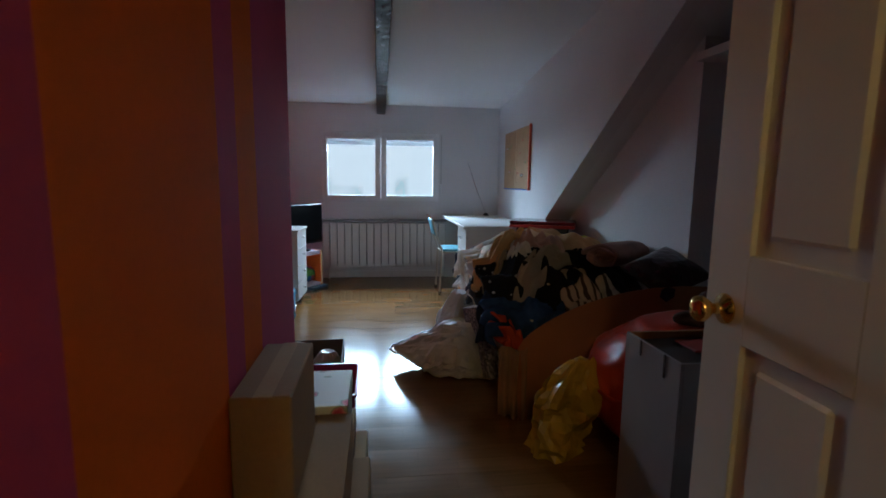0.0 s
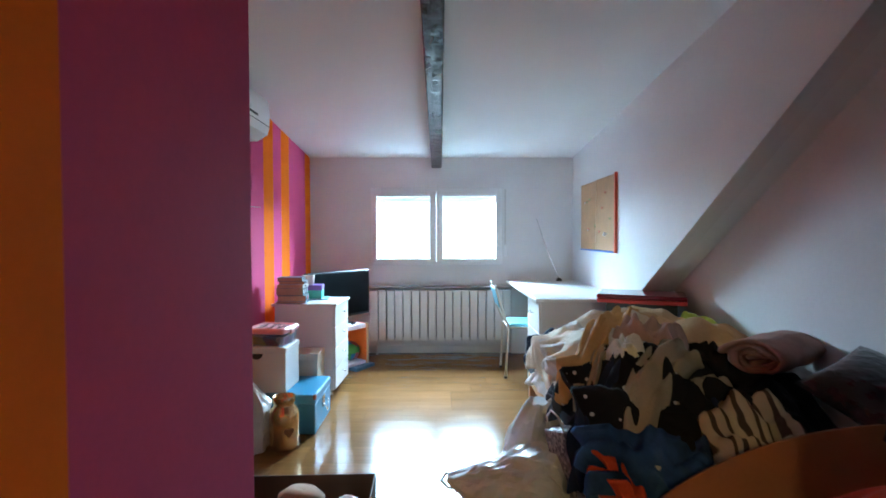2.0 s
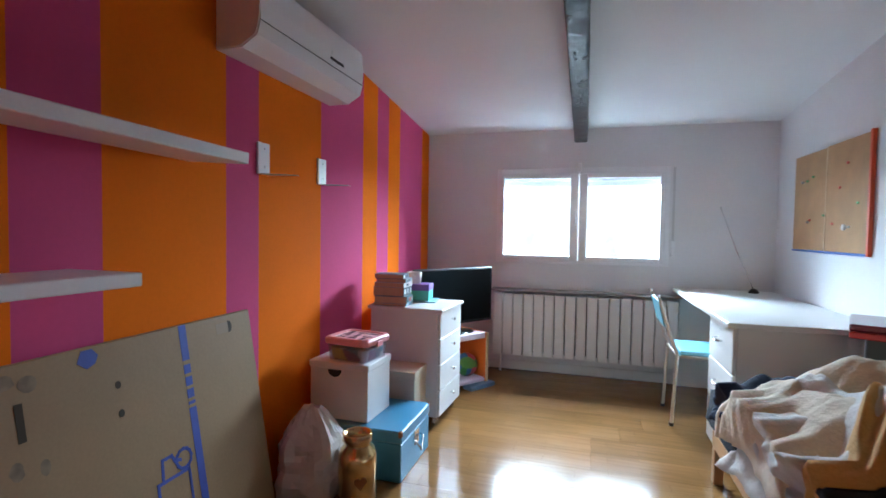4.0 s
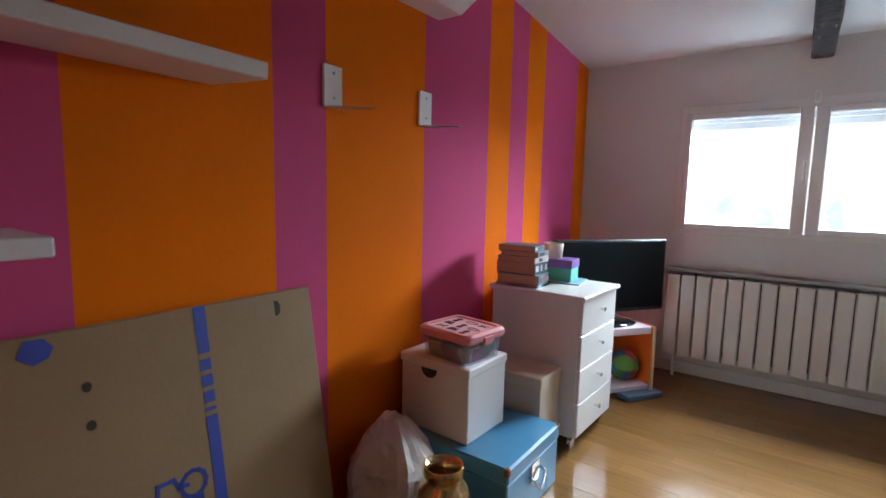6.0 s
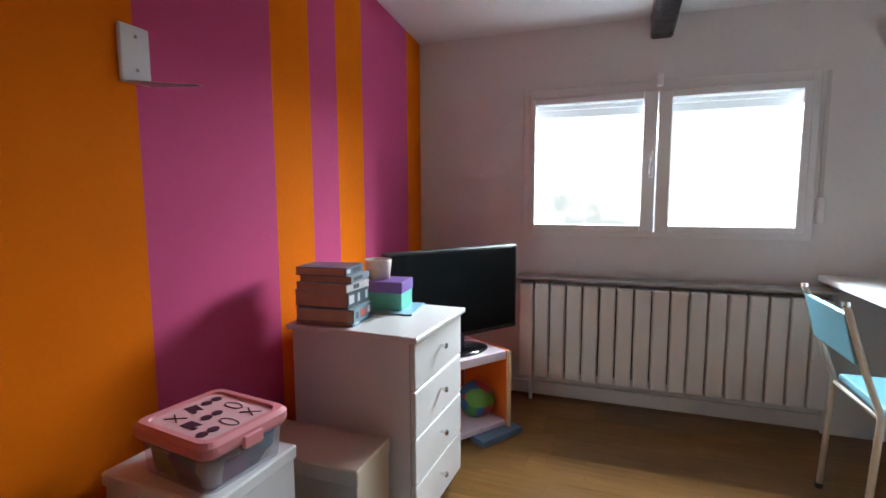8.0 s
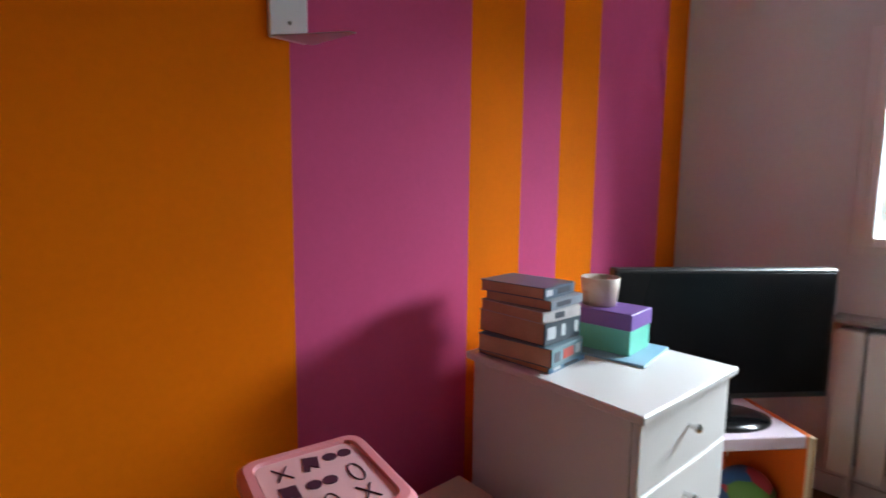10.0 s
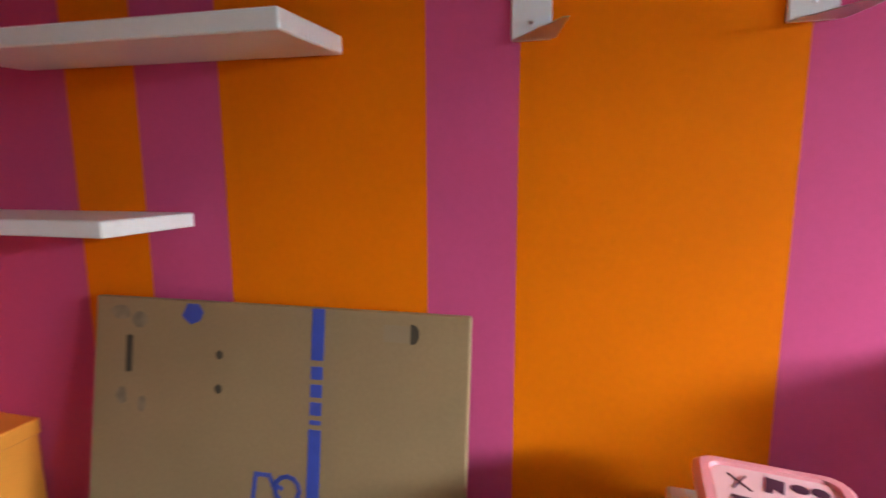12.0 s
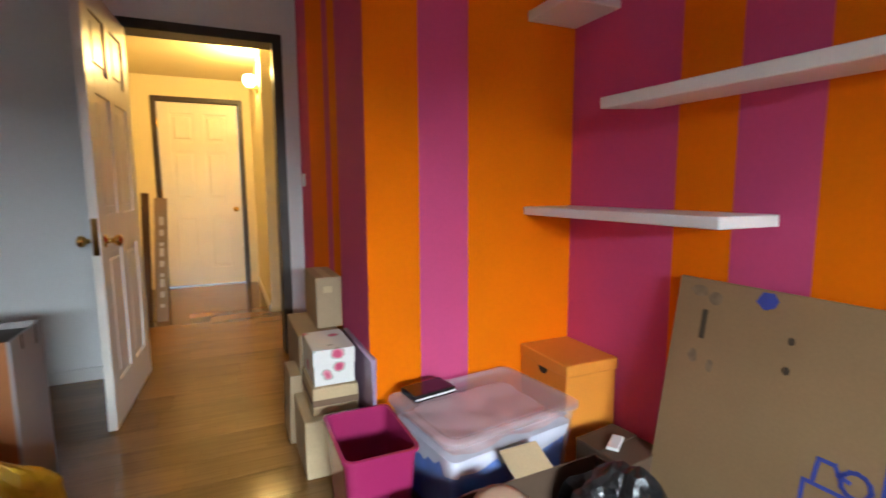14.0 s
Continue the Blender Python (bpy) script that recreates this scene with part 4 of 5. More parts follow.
def book(m, l, w_, t, cover, label, spine):
    e = thing("book", m, label, "book", "stack of books on the chest")
    part("page_block", box(-l / 2 + 0.003, -w_ / 2 + 0.001, 0.0019, l / 2 - 0.004, w_ / 2 - 0.001, t - 0.0019, 0), PAGES, e)
    bm = box(-l / 2, -w_ / 2, 0, l / 2, w_ / 2, 0.0018, 0.0004)
    box(-l / 2, -w_ / 2, t - 0.0018, l / 2, w_ / 2, t, 0.0004, bm)
    box(l / 2 - 0.004, -w_ / 2, 0.003, l / 2, w_ / 2, t - 0.003, 0.0005, bm)
    part("cover", bm, cover, e)
    for y0, y1, ink_ in spine:
        part("title_bar", box(l / 2, w_ * y0, t * 0.24, l / 2 + 0.0006, w_ * y1, t * 0.76, 0), ink_, e)
    return e
covers = [("blue_cover", (0.10, 0.24, 0.38)), ("teal_cover", (0.10, 0.20, 0.24)), ("charcoal_cover", (0.045, 0.065, 0.085)), ("pale_cover", (0.55, 0.52, 0.52)), ("grey_cover", (0.22, 0.26, 0.30)), ("navy_cover", (0.09, 0.14, 0.20))]
z = 0.676
for i, (t_, (cn, cc)) in enumerate(zip((0.014, 0.042, 0.052, 0.026, 0.022, 0.026), covers)):
    book(pose(-1.29 + 0.008 * math.sin(i * 2.2), 4.145 + 0.006 * math.cos(i * 3), z, 0, 0, 3 + 4 * math.sin(i * 1.7)), 0.205 - 0.006 * i, 0.150 - 0.003 * i, t_, mat(cn, cc, 0.4, vary=0.15, scale=25), f"{cn.split('_')[0]} paperback book with worn page edges", SPINES[i])
    z += t_ + 0.0008
fl = thing("folder", pose(-1.20, 4.355, 0.676, 0, 0, 8), "thin light blue folder lying under a gift box", "folder")
part("sheet", box(-0.12, -0.095, 0, 0.12, 0.095, 0.006, 0.001), mat("pale_blue_card", (0.25, 0.45, 0.60), 0.4), fl)
gb = thing("gift_box", pose(-1.21, 4.36, 0.6825, 0, 0, 5), "turquoise gift box with a purple lid", "box")
part("body", box(-0.085, -0.06, 0, 0.085, 0.06, 0.085, 0.002), mat("turquoise_card", (0.14, 0.56, 0.42), 0.5, vary=0.04), gb)
part("lid", box(-0.088, -0.063, 0.062, 0.088, 0.063, 0.102, 0.002), mat("purple_card", (0.20, 0.10, 0.36), 0.5, vary=0.04), gb, "purple lid")
pt = thing("pot", pose(-1.235, 4.36, 0.785), "small cream pot with brown blotches", "pot")
part("bowl", lathe([(0.0001, 0.0), (0.042, 0.0), (0.049, 0.07), (0.047, 0.072), (0.040, 0.01), (0.0001, 0.01)], 28), stuff_mat("blotched_paper", [(0.62, 0.52, 0.44), (0.66, 0.56, 0.47), (0.55, 0.40, 0.30), (0.68, 0.60, 0.52), (0.60, 0.50, 0.42)], 30), pt, "", True)
ball = thing("toy_ball", tvm @ pose(0.10, -0.02, 0.056), "multicoloured toy ball on the bench shelf", "ball")
bm = bmesh.new()
bmesh.ops.create_icosphere(bm, subdivisions=3, radius=0.085)
bmesh.ops.translate(bm, vec=(0, 0, 0.085), verts=bm.verts)
part("sphere", bm, stuff_mat("ball_colours", [(0.04, 0.16, 0.03), (0.42, 0.04, 0.06), (0.03, 0.10, 0.22), (0.10, 0.24, 0.03), (0.05, 0.20, 0.05)], 14), ball, "", True)
cs = thing("flat_case", tvm @ pose(0.12, -0.13, 0.0, 0, 0, 4), "blue flat case leaning under the bench", "case")
part("case", box(-0.12, -0.06, 0.0, 0.12, 0.03, 0.028, 0.003), mat("steel_blue", (0.08, 0.14, 0.22), 0.4), cs)

# ---- boxes beside the door ----
lo = thing("cardboard_box", pose(-0.43, 0.96, 0.0), "plain brown cardboard box on the floor by the door", "box", "cardboard boxes by the door")
part("body", box(-0.100, -0.24, 0, 0.080, 0.165, 0.455, 0.004), CARD, lo)
part("flap", box(-0.100, -0.24, 0.456, -0.012, 0.165, 0.459, 0), CARD, lo)
part("flap", box(-0.010, -0.24, 0.456, 0.080, 0.165, 0.459, 0), CARD, lo)
hi = thing("cardboard_box", pose(-0.484, 0.900, 0.460), "upright cardboard box standing on another box", "box", "cardboard boxes by the door")
part("body", box(-0.074, -0.163, 0, 0.042, 0.155, 0.230, 0.004), CARD, hi)
part("tape", box(-0.030, -0.1635, 0.2302, 0.006, 0.1555, 0.2308, 0), CARD_LIGHT, hi)
part("label_plate", box(-0.03, 0.1552, 0.16, 0.01, 0.1558, 0.19, 0), CARD_LIGHT, hi)
bx = thing("cardboard_box", pose(-0.435, 1.305, 0.0), "light cardboard box on the floor under a floral box", "box", "cardboard boxes by the door")
part("body", box(-0.100, -0.148, 0, 0.118, 0.165, 0.225, 0.004), CARD_LIGHT, bx)
bx2 = thing("cardboard_box", pose(-0.445, 1.285, 0.226), "low light cardboard box in a stack", "box", "cardboard boxes by the door")
part("body", box(-0.085, -0.125, 0, 0.09, 0.14, 0.105, 0.003), CARD_LIGHT, bx2)
part("band", box(-0.086, -0.126, 0.035, 0.091, 0.141, 0.060, 0), mat("brown_band", (0.16, 0.09, 0.05), 0.7), bx2)
sl = thing("flat_box", pose(-0.318, 1.07, 0.0, 0, -2, 0), "thin cardboard box leaning on the stack", "box")
part("body", box(-0.025, -0.10, 0, 0.025, 0.10, 0.30, 0.003), CARD, sl)

FLORAL = mat("floral_paper", (0.74, 0.72, 0.68), 0.5)
nt = FLORAL.node_tree
tc = [q for q in nt.nodes if q.type == "TEX_COORD"][0]
vo = nt.nodes.new("ShaderNodeTexVoronoi")
vo.inputs["Scale"].default_value = 12.0
nz = nt.nodes.new("ShaderNodeTexNoise")
nz.inputs["Scale"].default_value = 30.0
ad = nt.nodes.new("ShaderNodeMath")
ad.operation = "MULTIPLY_ADD"
ad.inputs[1].default_value = 0.35
nt.links.new(tc.outputs["Object"], vo.inputs["Vector"])
nt.links.new(tc.outputs["Object"], nz.inputs["Vector"])
nt.links.new(nz.outputs["Fac"], ad.inputs[0])
nt.links.new(vo.outputs["Distance"], ad.inputs[2])
cr = nt.nodes.new("ShaderNodeValToRGB")
cr.color_ramp.elements[0].position, cr.color_ramp.elements[0].color = 0.36, (0.55, 0.06, 0.14, 1)
cr.color_ramp.elements[1].position, cr.color_ramp.elements[1].color = 0.52, (0.74, 0.73, 0.70, 1)
e1 = cr.color_ramp.elements.new(0.44)
e1.color = (0.72, 0.30, 0.36, 1)
e2 = cr.color_ramp.elements.new(0.48)
e2.color = (0.34, 0.42, 0.34, 1)
nt.links.new(ad.outputs[0], cr.inputs[0])
nt.links.new(cr.outputs["Color"], nt.nodes["Principled BSDF"].inputs["Base Color"])
fb = thing("floral_box", pose(-0.447, 1.27, 0.332), "white box printed with pink roses", "box")
part("body", box(-0.075, -0.125, 0, 0.080, 0.135, 0.112, 0.002), FLORAL, fb)
part("lid", box(-0.078, -0.128, 0.080, 0.083, 0.138, 0.142, 0.002), FLORAL, fb)

ld = thing("lilac_panel", pose(-0.548, 1.38, 0.0, 0, -1, 0), "translucent lilac plastic panel standing against the wall", "panel")
part("sheet", box(-0.006, -0.26, 0.0, 0.006, 0.20, 0.47, 0.005, seg=2), mat("lilac_plastic", (0.36, 0.24, 0.36), 0.25, vary=0.05), ld)
part("rim", tube([(0.006, -0.255, 0.012), (0.006, -0.255, 0.462), (0.006, 0.195, 0.462), (0.006, 0.195, 0.012)], 0.008, 8, None, True), mat("lilac_rim", (0.45, 0.32, 0.46), 0.25), ld, "", True)
DKPINK = glass("dark_pink_plastic", (0.62, 0.06, 0.22), 0.2, 1.45, 0.35)
def open_tub(e, hx, hy, h, mat_, r=0.025, taper=0.9, name="tub", label=""):
    """Open container with a wall thickness and a rolled rim."""
    t = 0.003
    bm = bmesh.new()
    rings = [(hx * taper - 0.0, hy * taper, 0.0), (hx, hy, h - 0.012), (hx + 0.008, hy + 0.008, h - 0.010), (hx + 0.008, hy + 0.008, h), (hx - t, hy - t, h), (hx * taper - t, hy * taper - t, t)]
    vs = [[bm.verts.new((x, y, z_)) for x, y in rounded(a, b, r)] for a, b, z_ in rings]
    for a, b in zip(vs, vs[1:]):
        k = len(a)
        for i in range(k):
            bm.faces.new((a[i], a[(i + 1) % k], b[(i + 1) % k], b[i]))
    bm.faces.new(vs[0][::-1])
    bm.faces.new(vs[-1])
    return part(name, bm, mat_, e, label, False)
pb = thing("waste_bin", pose(-0.478, 1.755, 0.0), "empty dark pink plastic bin", "bin")
open_tub(pb, 0.112, 0.165, 0.30, mat("dark_pink_plastic_solid", (0.32, 0.022, 0.10), 0.22, vary=0.04, coat=0.3), 0.03, 0.85, "bin_body")

tub = thing("storage_tub", pose(-0.895, 1.765, 0.0, 0, 0, 8) @ Matrix.Diagonal((1, 1, 1.06, 1)), "clear plastic storage tub with blue and white contents", "storage tub")
open_tub(tub, 0.270, 0.205, 0.30, glass("tub_plastic", (0.95, 0.95, 0.98), 0.12, 1.45, 0.92), 0.04, 0.88, "tub", "clear plastic tub")
part("content", shell([(0.225, 0.168, 0.03, 0.006), (0.247, 0.184, 0.03, 0.22)]), mat("blue_contents", (0.04, 0.22, 0.75), 0.5, vary=0.25, scale=12), tub, "blue fabric")
bm = bmesh.new()
bmesh.ops.create_grid(bm, x_segments=28, y_segments=20, size=1.0)
for v in bm.verts:
    v.co.x, v.co.y = v.co.x * 0.245, v.co.y * 0.182
    v.co.z = 0.262 + 0.030 * noise.noise(Vector((v.co.x * 9, v.co.y * 9, 3)))
part("content", bm, mat("pinkish_paper", (0.78, 0.56, 0.52), 0.6, vary=0.12, scale=9), tub, "crumpled pale paper", True)
part("lid", shell([(0.268, 0.203, 0.04, 0.301), (0.284, 0.218, 0.045, 0.302), (0.284, 0.218, 0.045, 0.314), (0.276, 0.210, 0.042, 0.318), (0.255, 0.19, 0.04, 0.318), (0.250, 0.185, 0.04, 0.308)]), glass("milky_lid", (0.90, 0.85, 0.88), 0.2, 1.45, 0.80), tub, "milky translucent lid")
bm = shell([(0.249, 0.187, 0.03, 0.195), (0.256, 0.193, 0.03, 0.245)])
bmesh.ops.subdivide_edges(bm, edges=[e_ for e_ in bm.edges if e_.calc_length() > 0.08], cuts=24, use_grid_fill=True)
for v in bm.verts:
    if v.co.z < 0.21:
        v.co.z += 0.055 * noise.noise(Vector((v.co.x * 11, v.co.y * 11, 2.0))) + 0.03 * noise.noise(Vector((v.co.x * 34, v.co.y * 34, 5.0)))
part("content", bm, mat("white_paper", (0.76, 0.76, 0.80), 0.6, vary=0.1, scale=14), tub, "white wrapped paper")
cons = thing("game_console", pose(-0.735, 1.645, 0.338, 0, 0, 10), "flat black glossy device with a white stripe", "device")
part("case", box(-0.085, -0.055, 0, 0.085, 0.055, 0.026, 0.006, seg=2), BLACK_GLOSS, cons)
part("stripe", box(-0.084, 0.0545, 0.008, 0.084, 0.0562, 0.014, 0), PVC, cons)
ob_ = thing("orange_box", pose(-1.345, 1.665, 0.0), "orange cardboard storage box with a lid", "storage box")
part("body", box(-0.136, -0.168, 0, 0.108, 0.140, 0.39, 0.003), ORANGE_CARD, ob_)
part("lid", box(-0.140, -0.172, 0.365, 0.112, 0.145, 0.413, 0.004), ORANGE_CARD, ob_)
bm = bmesh.new()
prism([(0.03 * math.cos(math.pi + a * math.pi / 8), 0.026 * math.sin(math.pi + a * math.pi / 8)) for a in range(9)], pose(0.1082, -0.01, 0.360, 90, 0, 90), 0.001, bm)
part("grip_hole", bm, BLACK_MAT, ob_)

# open carton with plastic bags and a hat
oc = thing("open_carton", pose(-0.80, 2.275, 0.0, 0, 0, 2), "open dark cardboard carton holding bags and wrapping", "carton")
DKCARD = mat("dark_carton", (0.085, 0.048, 0.028), 0.7, vary=0.12, scale=6)
for nm, a in (("panel", (-0.34, -0.18, 0, 0.34, -0.174, 0.235)), ("panel", (-0.34, 0.174, 0, 0.34, 0.18, 0.235)), ("panel", (-0.34, -0.1735, 0, -0.334, 0.1735, 0.235)), ("panel", (0.334, -0.1735, 0, 0.34, 0.1735, 0.235)), ("base", (-0.333, -0.1735, 0, 0.333, 0.1735, 0.005))):
    part(nm, box(*a, 0.001), DKCARD, oc)
part("flap", box(-0.17, 0, 0, -0.03, 0.10, 0.004, 0), CARD_LIGHT, oc).matrix_basis = pose(0, -0.177, 0.235, 155, 0, 0)
BLACKBAG = mat("black_plastic_film", (0.012, 0.012, 0.013), 0.25, vary=0.2, bump=0.6, bump_scale=30)
crumpled_bag("black_bag", pose(-1.02, 2.245, 0.006, 0, 0, 20), 0.085, 0.12, 0.32, BLACKBAG, "crumpled black plastic bag inside the carton", 5.0, 0.3, "bag", (0.0, 0.2), 2.4)
crumpled_bag("white_bag", pose(-0.565, 2.27, 0.006, 0, 0, -15), 0.075, 0.085, 0.23, BAG_GREY, "crumpled grey-white plastic bag in the open carton", 8.0, 0.45, "bag", (0.1, 0.0), 1.3)
sb = thing("small_carton", pose(-1.30, 2.02, 0.0, 0, 0, 8), "small dark brown carton beside the orange box", "carton")
part("body", box(-0.10, -0.11, 0, 0.10, 0.11, 0.195, 0.004), DKCARD, sb)
part("flap", box(-0.10, -0.11, 0.1955, 0.10, -0.002, 0.1985, 0), DKCARD, sb)
pk = thing("small_packet", pose(-1.28, 2.02, 0.199, 0, 0, 35), "small white printed packet on the dark carton", "packet")
part("packet", box(-0.05, -0.02, 0, 0.05, 0.02, 0.012, 0.003), WHITE_CARD, pk)
hat = thing("hat", pose(-0.70, 2.215, 0.175, -14, 8, 8), "beige felt hat leaning in the open carton", "hat")
so = part("crown", lathe([(0.165, -0.012), (0.15, 0.0), (0.10, 0.016), (0.088, 0.05), (0.078, 0.10), (0.045, 0.125), (0.012, 0.118), (0.0001, 0.116)], 32), mat("beige_felt", (0.42, 0.27, 0.18), 0.85, vary=0.06, scale=14, fine=0.06), hat, "", True).modifiers.new("thickness", "SOLIDIFY")
so.thickness = 0.003

# ---- bed with a heap of clothes ----
bed = thing("bed", pose(0.86, 3.00, 0.0), "single bed buried under a heap of clothes", "bed")
BEDWOOD = mat("bed_wood", (0.50, 0.28, 0.12), 0.5, vary=0.15, scale=10)
part("mattress", box(-0.45, -0.87, 0.24, 0.45, 0.87, 0.42, 0.03, seg=2), mat("mattress_cloth", (0.62, 0.60, 0.58), 0.9), bed)
part("frame", box(-0.47, -0.89, 0.16, 0.455, 0.89, 0.238, 0.004), BEDWOOD, bed)
for x in (-0.45, 0.43):
    for y in (-0.86, 0.86):
        part("leg", box(x - 0.02, y - 0.02, 0, x + 0.02, y + 0.02, 0.16, 0.002), BEDWOOD, bed)


def heap(x, y):
    h = 0.45 + 0.205 * math.exp(-abs((x - 0.84) / 0.47) ** 6 - abs((y - 2.84) / 0.58) ** 4)
    h -= 0.10 * max(0.0, min(1.0, (x - 0.85) / 0.45)) * max(0.0, min(1.0, (3.2 - y) / 0.8))
    h -= 0.12 * max(0.0, min(1.0, (2.42 - y) / 0.40)) * max(0.0, min(1.0, (1.15 - x) / 0.2))
    h += 0.070 * noise.noise(Vector((x * 3.4, y * 3.4, 1.0))) + 0.022 * noise.noise(Vector((x * 9, y * 9, 4.0)))
    return h


def over_edge(x, y):
    """Cloth past the edge of the bed hangs down beside it."""
    drop, xe, ye = 0.0, 0.36, 2.06
    if x < xe:
        drop += (xe - x) * 0.92
        x = xe - 0.30 * (xe - x)
    if y < ye:
        drop += (ye - y) * 0.92
        y = ye - 0.12 * (ye - y)
    return x, y, max(0.03, heap(max(x, xe), max(y, ye)) - drop)


def fabric(name, c, vary=0.12):
    return mat(name, c, 0.9, vary=vary, scale=7, bump=0.35, bump_scale=60, fine=0.06, spec=0.15)


bm = bmesh.new()
bmesh.ops.create_grid(bm, x_segments=60, y_segments=90, size=1.0)
for v in bm.verts:
    hem = max(abs(v.co.x), abs(v.co.y)) > 0.985
    v.co.x, v.co.y = 0.835 + v.co.x * 0.485, 2.96 + v.co.y * 0.90
    v.co.z = 0.30 if hem else heap(v.co.x, v.co.y) - 0.02
pile = part("clothes_pile", bm, fabric("dark_clothes", (0.022, 0.022, 0.028), 0.5), None, "", True)
tagged(pile, "big heap of dark clothes piled on the bed", "clothes", kind="stuff")


def garment(name, cx, cy, w_, l_, rz, material, label, lift=0.012, seed=0.0, taper=0.0, wrinkle=1.0):
    """Cloth laid over the heap, with folds running along its length."""
    bm = bmesh.new()
    nx, ny = 40, 56
    c, s2 = math.cos(radians(rz)), math.sin(radians(rz))
    grid = []
    for i in range(nx + 1):
        rowv = []
        for j in range(ny + 1):
            u, v_ = i / nx * 2 - 1, j / ny * 2 - 1
            wob = 1 + 0.07 * noise.noise(Vector((v_ * 2.3, seed, u)))
            lx_, ly_ = u * w_ / 2 * wob * (1 - taper * (v_ + 1) / 2), v_ * l_ / 2 * (1 + 0.10 * noise.noise(Vector((u * 2, seed + 7, 0))))
            x, y = cx + c * lx_ - s2 * ly_, cy + s2 * lx_ + c * ly_
            x = min(x, XS - 0.03)
            fold = 0.013 * math.sin(u * 8 + 4 * noise.noise(Vector((v_ * 1.2, u * 0.6, seed))) + seed) + 0.010 * math.sin(v_ * 5 + u * 6 + 5 * noise.noise(Vector((v_, u, seed + 3)))) + 0.012 * noise.noise(Vector((x * 6, y * 6, seed))) + 0.020 * (1 - abs(noise.noise(Vector((lx_ * 9 + seed, ly_ * 4, seed))))) ** 4 - 0.012 * (1 - abs(noise.noise(Vector((lx_ * 5 - ly_ * 8, ly_ * 6 + seed, 2.0))))) ** 5
            fold += 0.010 * (1 - abs(noise.noise(Vector((lx_ * 11 + seed * 3, ly_ * 2.4, seed + 11)))) * 1.4) ** 2
            fold += 0.006 * noise.noise(Vector((lx_ * 30, ly_ * 16, seed)))
            fold += 0.0055 * math.sin(u * 17 + 7 * noise.noise(Vector((v_ * 1.3, u * 0.8, seed + 5)))) * min(1.0, w_ / 0.3)
            edge = max(abs(u), abs(v_)) ** 6
            x, y, hz = over_edge(x, y)
            rowv.append(bm.verts.new((x - (0.5 * lift + wrinkle * fold if x < 0.36 else 0.0), y, hz + lift * (1 - 0.8 * edge) + min(1.25, wrinkle) * fold * (1 - 0.75 * edge) + 0.006)))
        grid.append(rowv)
    for i in range(nx):
        for j in range(ny):
            bm.faces.new((grid[i][j], grid[i + 1][j], grid[i + 1][j + 1], grid[i][j + 1]))
    ob = part(name, bm, material, None, "", True)
    tagged(ob, label, "clothes", "clothes heaped on the bed")
    so = ob.modifiers.new("thickness", "SOLIDIFY")
    so.thickness, so.offset = 0.010, -1.0
    return ob


CREAMC, TAN, OCHRE = fabric("cream_cloth", (0.70, 0.60, 0.48)), fabric("tan_cloth", (0.56, 0.41, 0.24)), fabric("ochre_cloth", (0.56, 0.33, 0.13))
BEIGE = fabric("beige_cloth", (0.34, 0.275, 0.20))
DUSTY, KHAKI, NAVY = fabric("dusty_pink_cloth", (0.44, 0.29, 0.25)), fabric("khaki_cloth", (0.36, 0.28, 0.18)), fabric("navy_cloth", (0.018, 0.025, 0.055))
DENIM, LIME, BLACKC = fabric("denim_cloth", (0.028, 0.065, 0.17), 0.7), fabric("lime_cloth", (0.50, 0.62, 0.10)), fabric("black_cloth", (0.010, 0.010, 0.012))
GREYC, ORRED, WHITEC = fabric("slate_cloth", (0.075, 0.085, 0.11)), fabric("orange_red_cloth", (0.55, 0.07, 0.02)), fabric("white_cloth", (0.66, 0.63, 0.60))
STRIPE = fabric("striped_cloth", (0.42, 0.33, 0.22))
nt = STRIPE.node_tree
wv = nt.nodes.new("ShaderNodeTexWave")
wv.inputs["Scale"].default_value, wv.inputs["Distortion"].default_value, wv.inputs["Detail"].default_value = 7.5, 5.0, 1.5
tc = [q for q in nt.nodes if q.type == "TEX_COORD"][0]
nt.links.new(tc.outputs["Object"], wv.inputs["Vector"])
cr = nt.nodes.new("ShaderNodeValToRGB")
cr.color_ramp.elements[0].position, cr.color_ramp.elements[0].color = 0.20, (0.075, 0.05, 0.038, 1)
cr.color_ramp.elements[1].position, cr.color_ramp.elements[1].color = 0.34, (0.46, 0.37, 0.26, 1)
nt.links.new(wv.outputs["Fac"], cr.inputs[0])
nt.links.new(cr.outputs["Color"], nt.nodes["Principled BSDF"].inputs["Base Color"])
DOTS = fabric("dotted_cloth", (0.012, 0.012, 0.016))
nt = DOTS.node_tree
vo = nt.nodes.new("ShaderNodeTexVoronoi")
vo.inputs["Scale"].default_value, vo.inputs["Randomness"].default_value = 22.0, 0.6
tc = [q for q in nt.nodes if q.type == "TEX_COORD"][0]
nt.links.new(tc.outputs["Object"], vo.inputs["Vector"])
cr = nt.nodes.new("ShaderNodeValToRGB")
cr.color_ramp.elements[0].position, cr.color_ramp.elements[0].color = 0.16, (0.55, 0.53, 0.50, 1)
cr.color_ramp.elements[1].position, cr.color_ramp.elements[1].color = 0.20, (0.012, 0.012, 0.016, 1)
nt.links.new(vo.outputs["Distance"], cr.inputs[0])
nt.links.new(cr.outputs["Color"], nt.nodes["Principled BSDF"].inputs["Base Color"])
rng = random.Random(21)
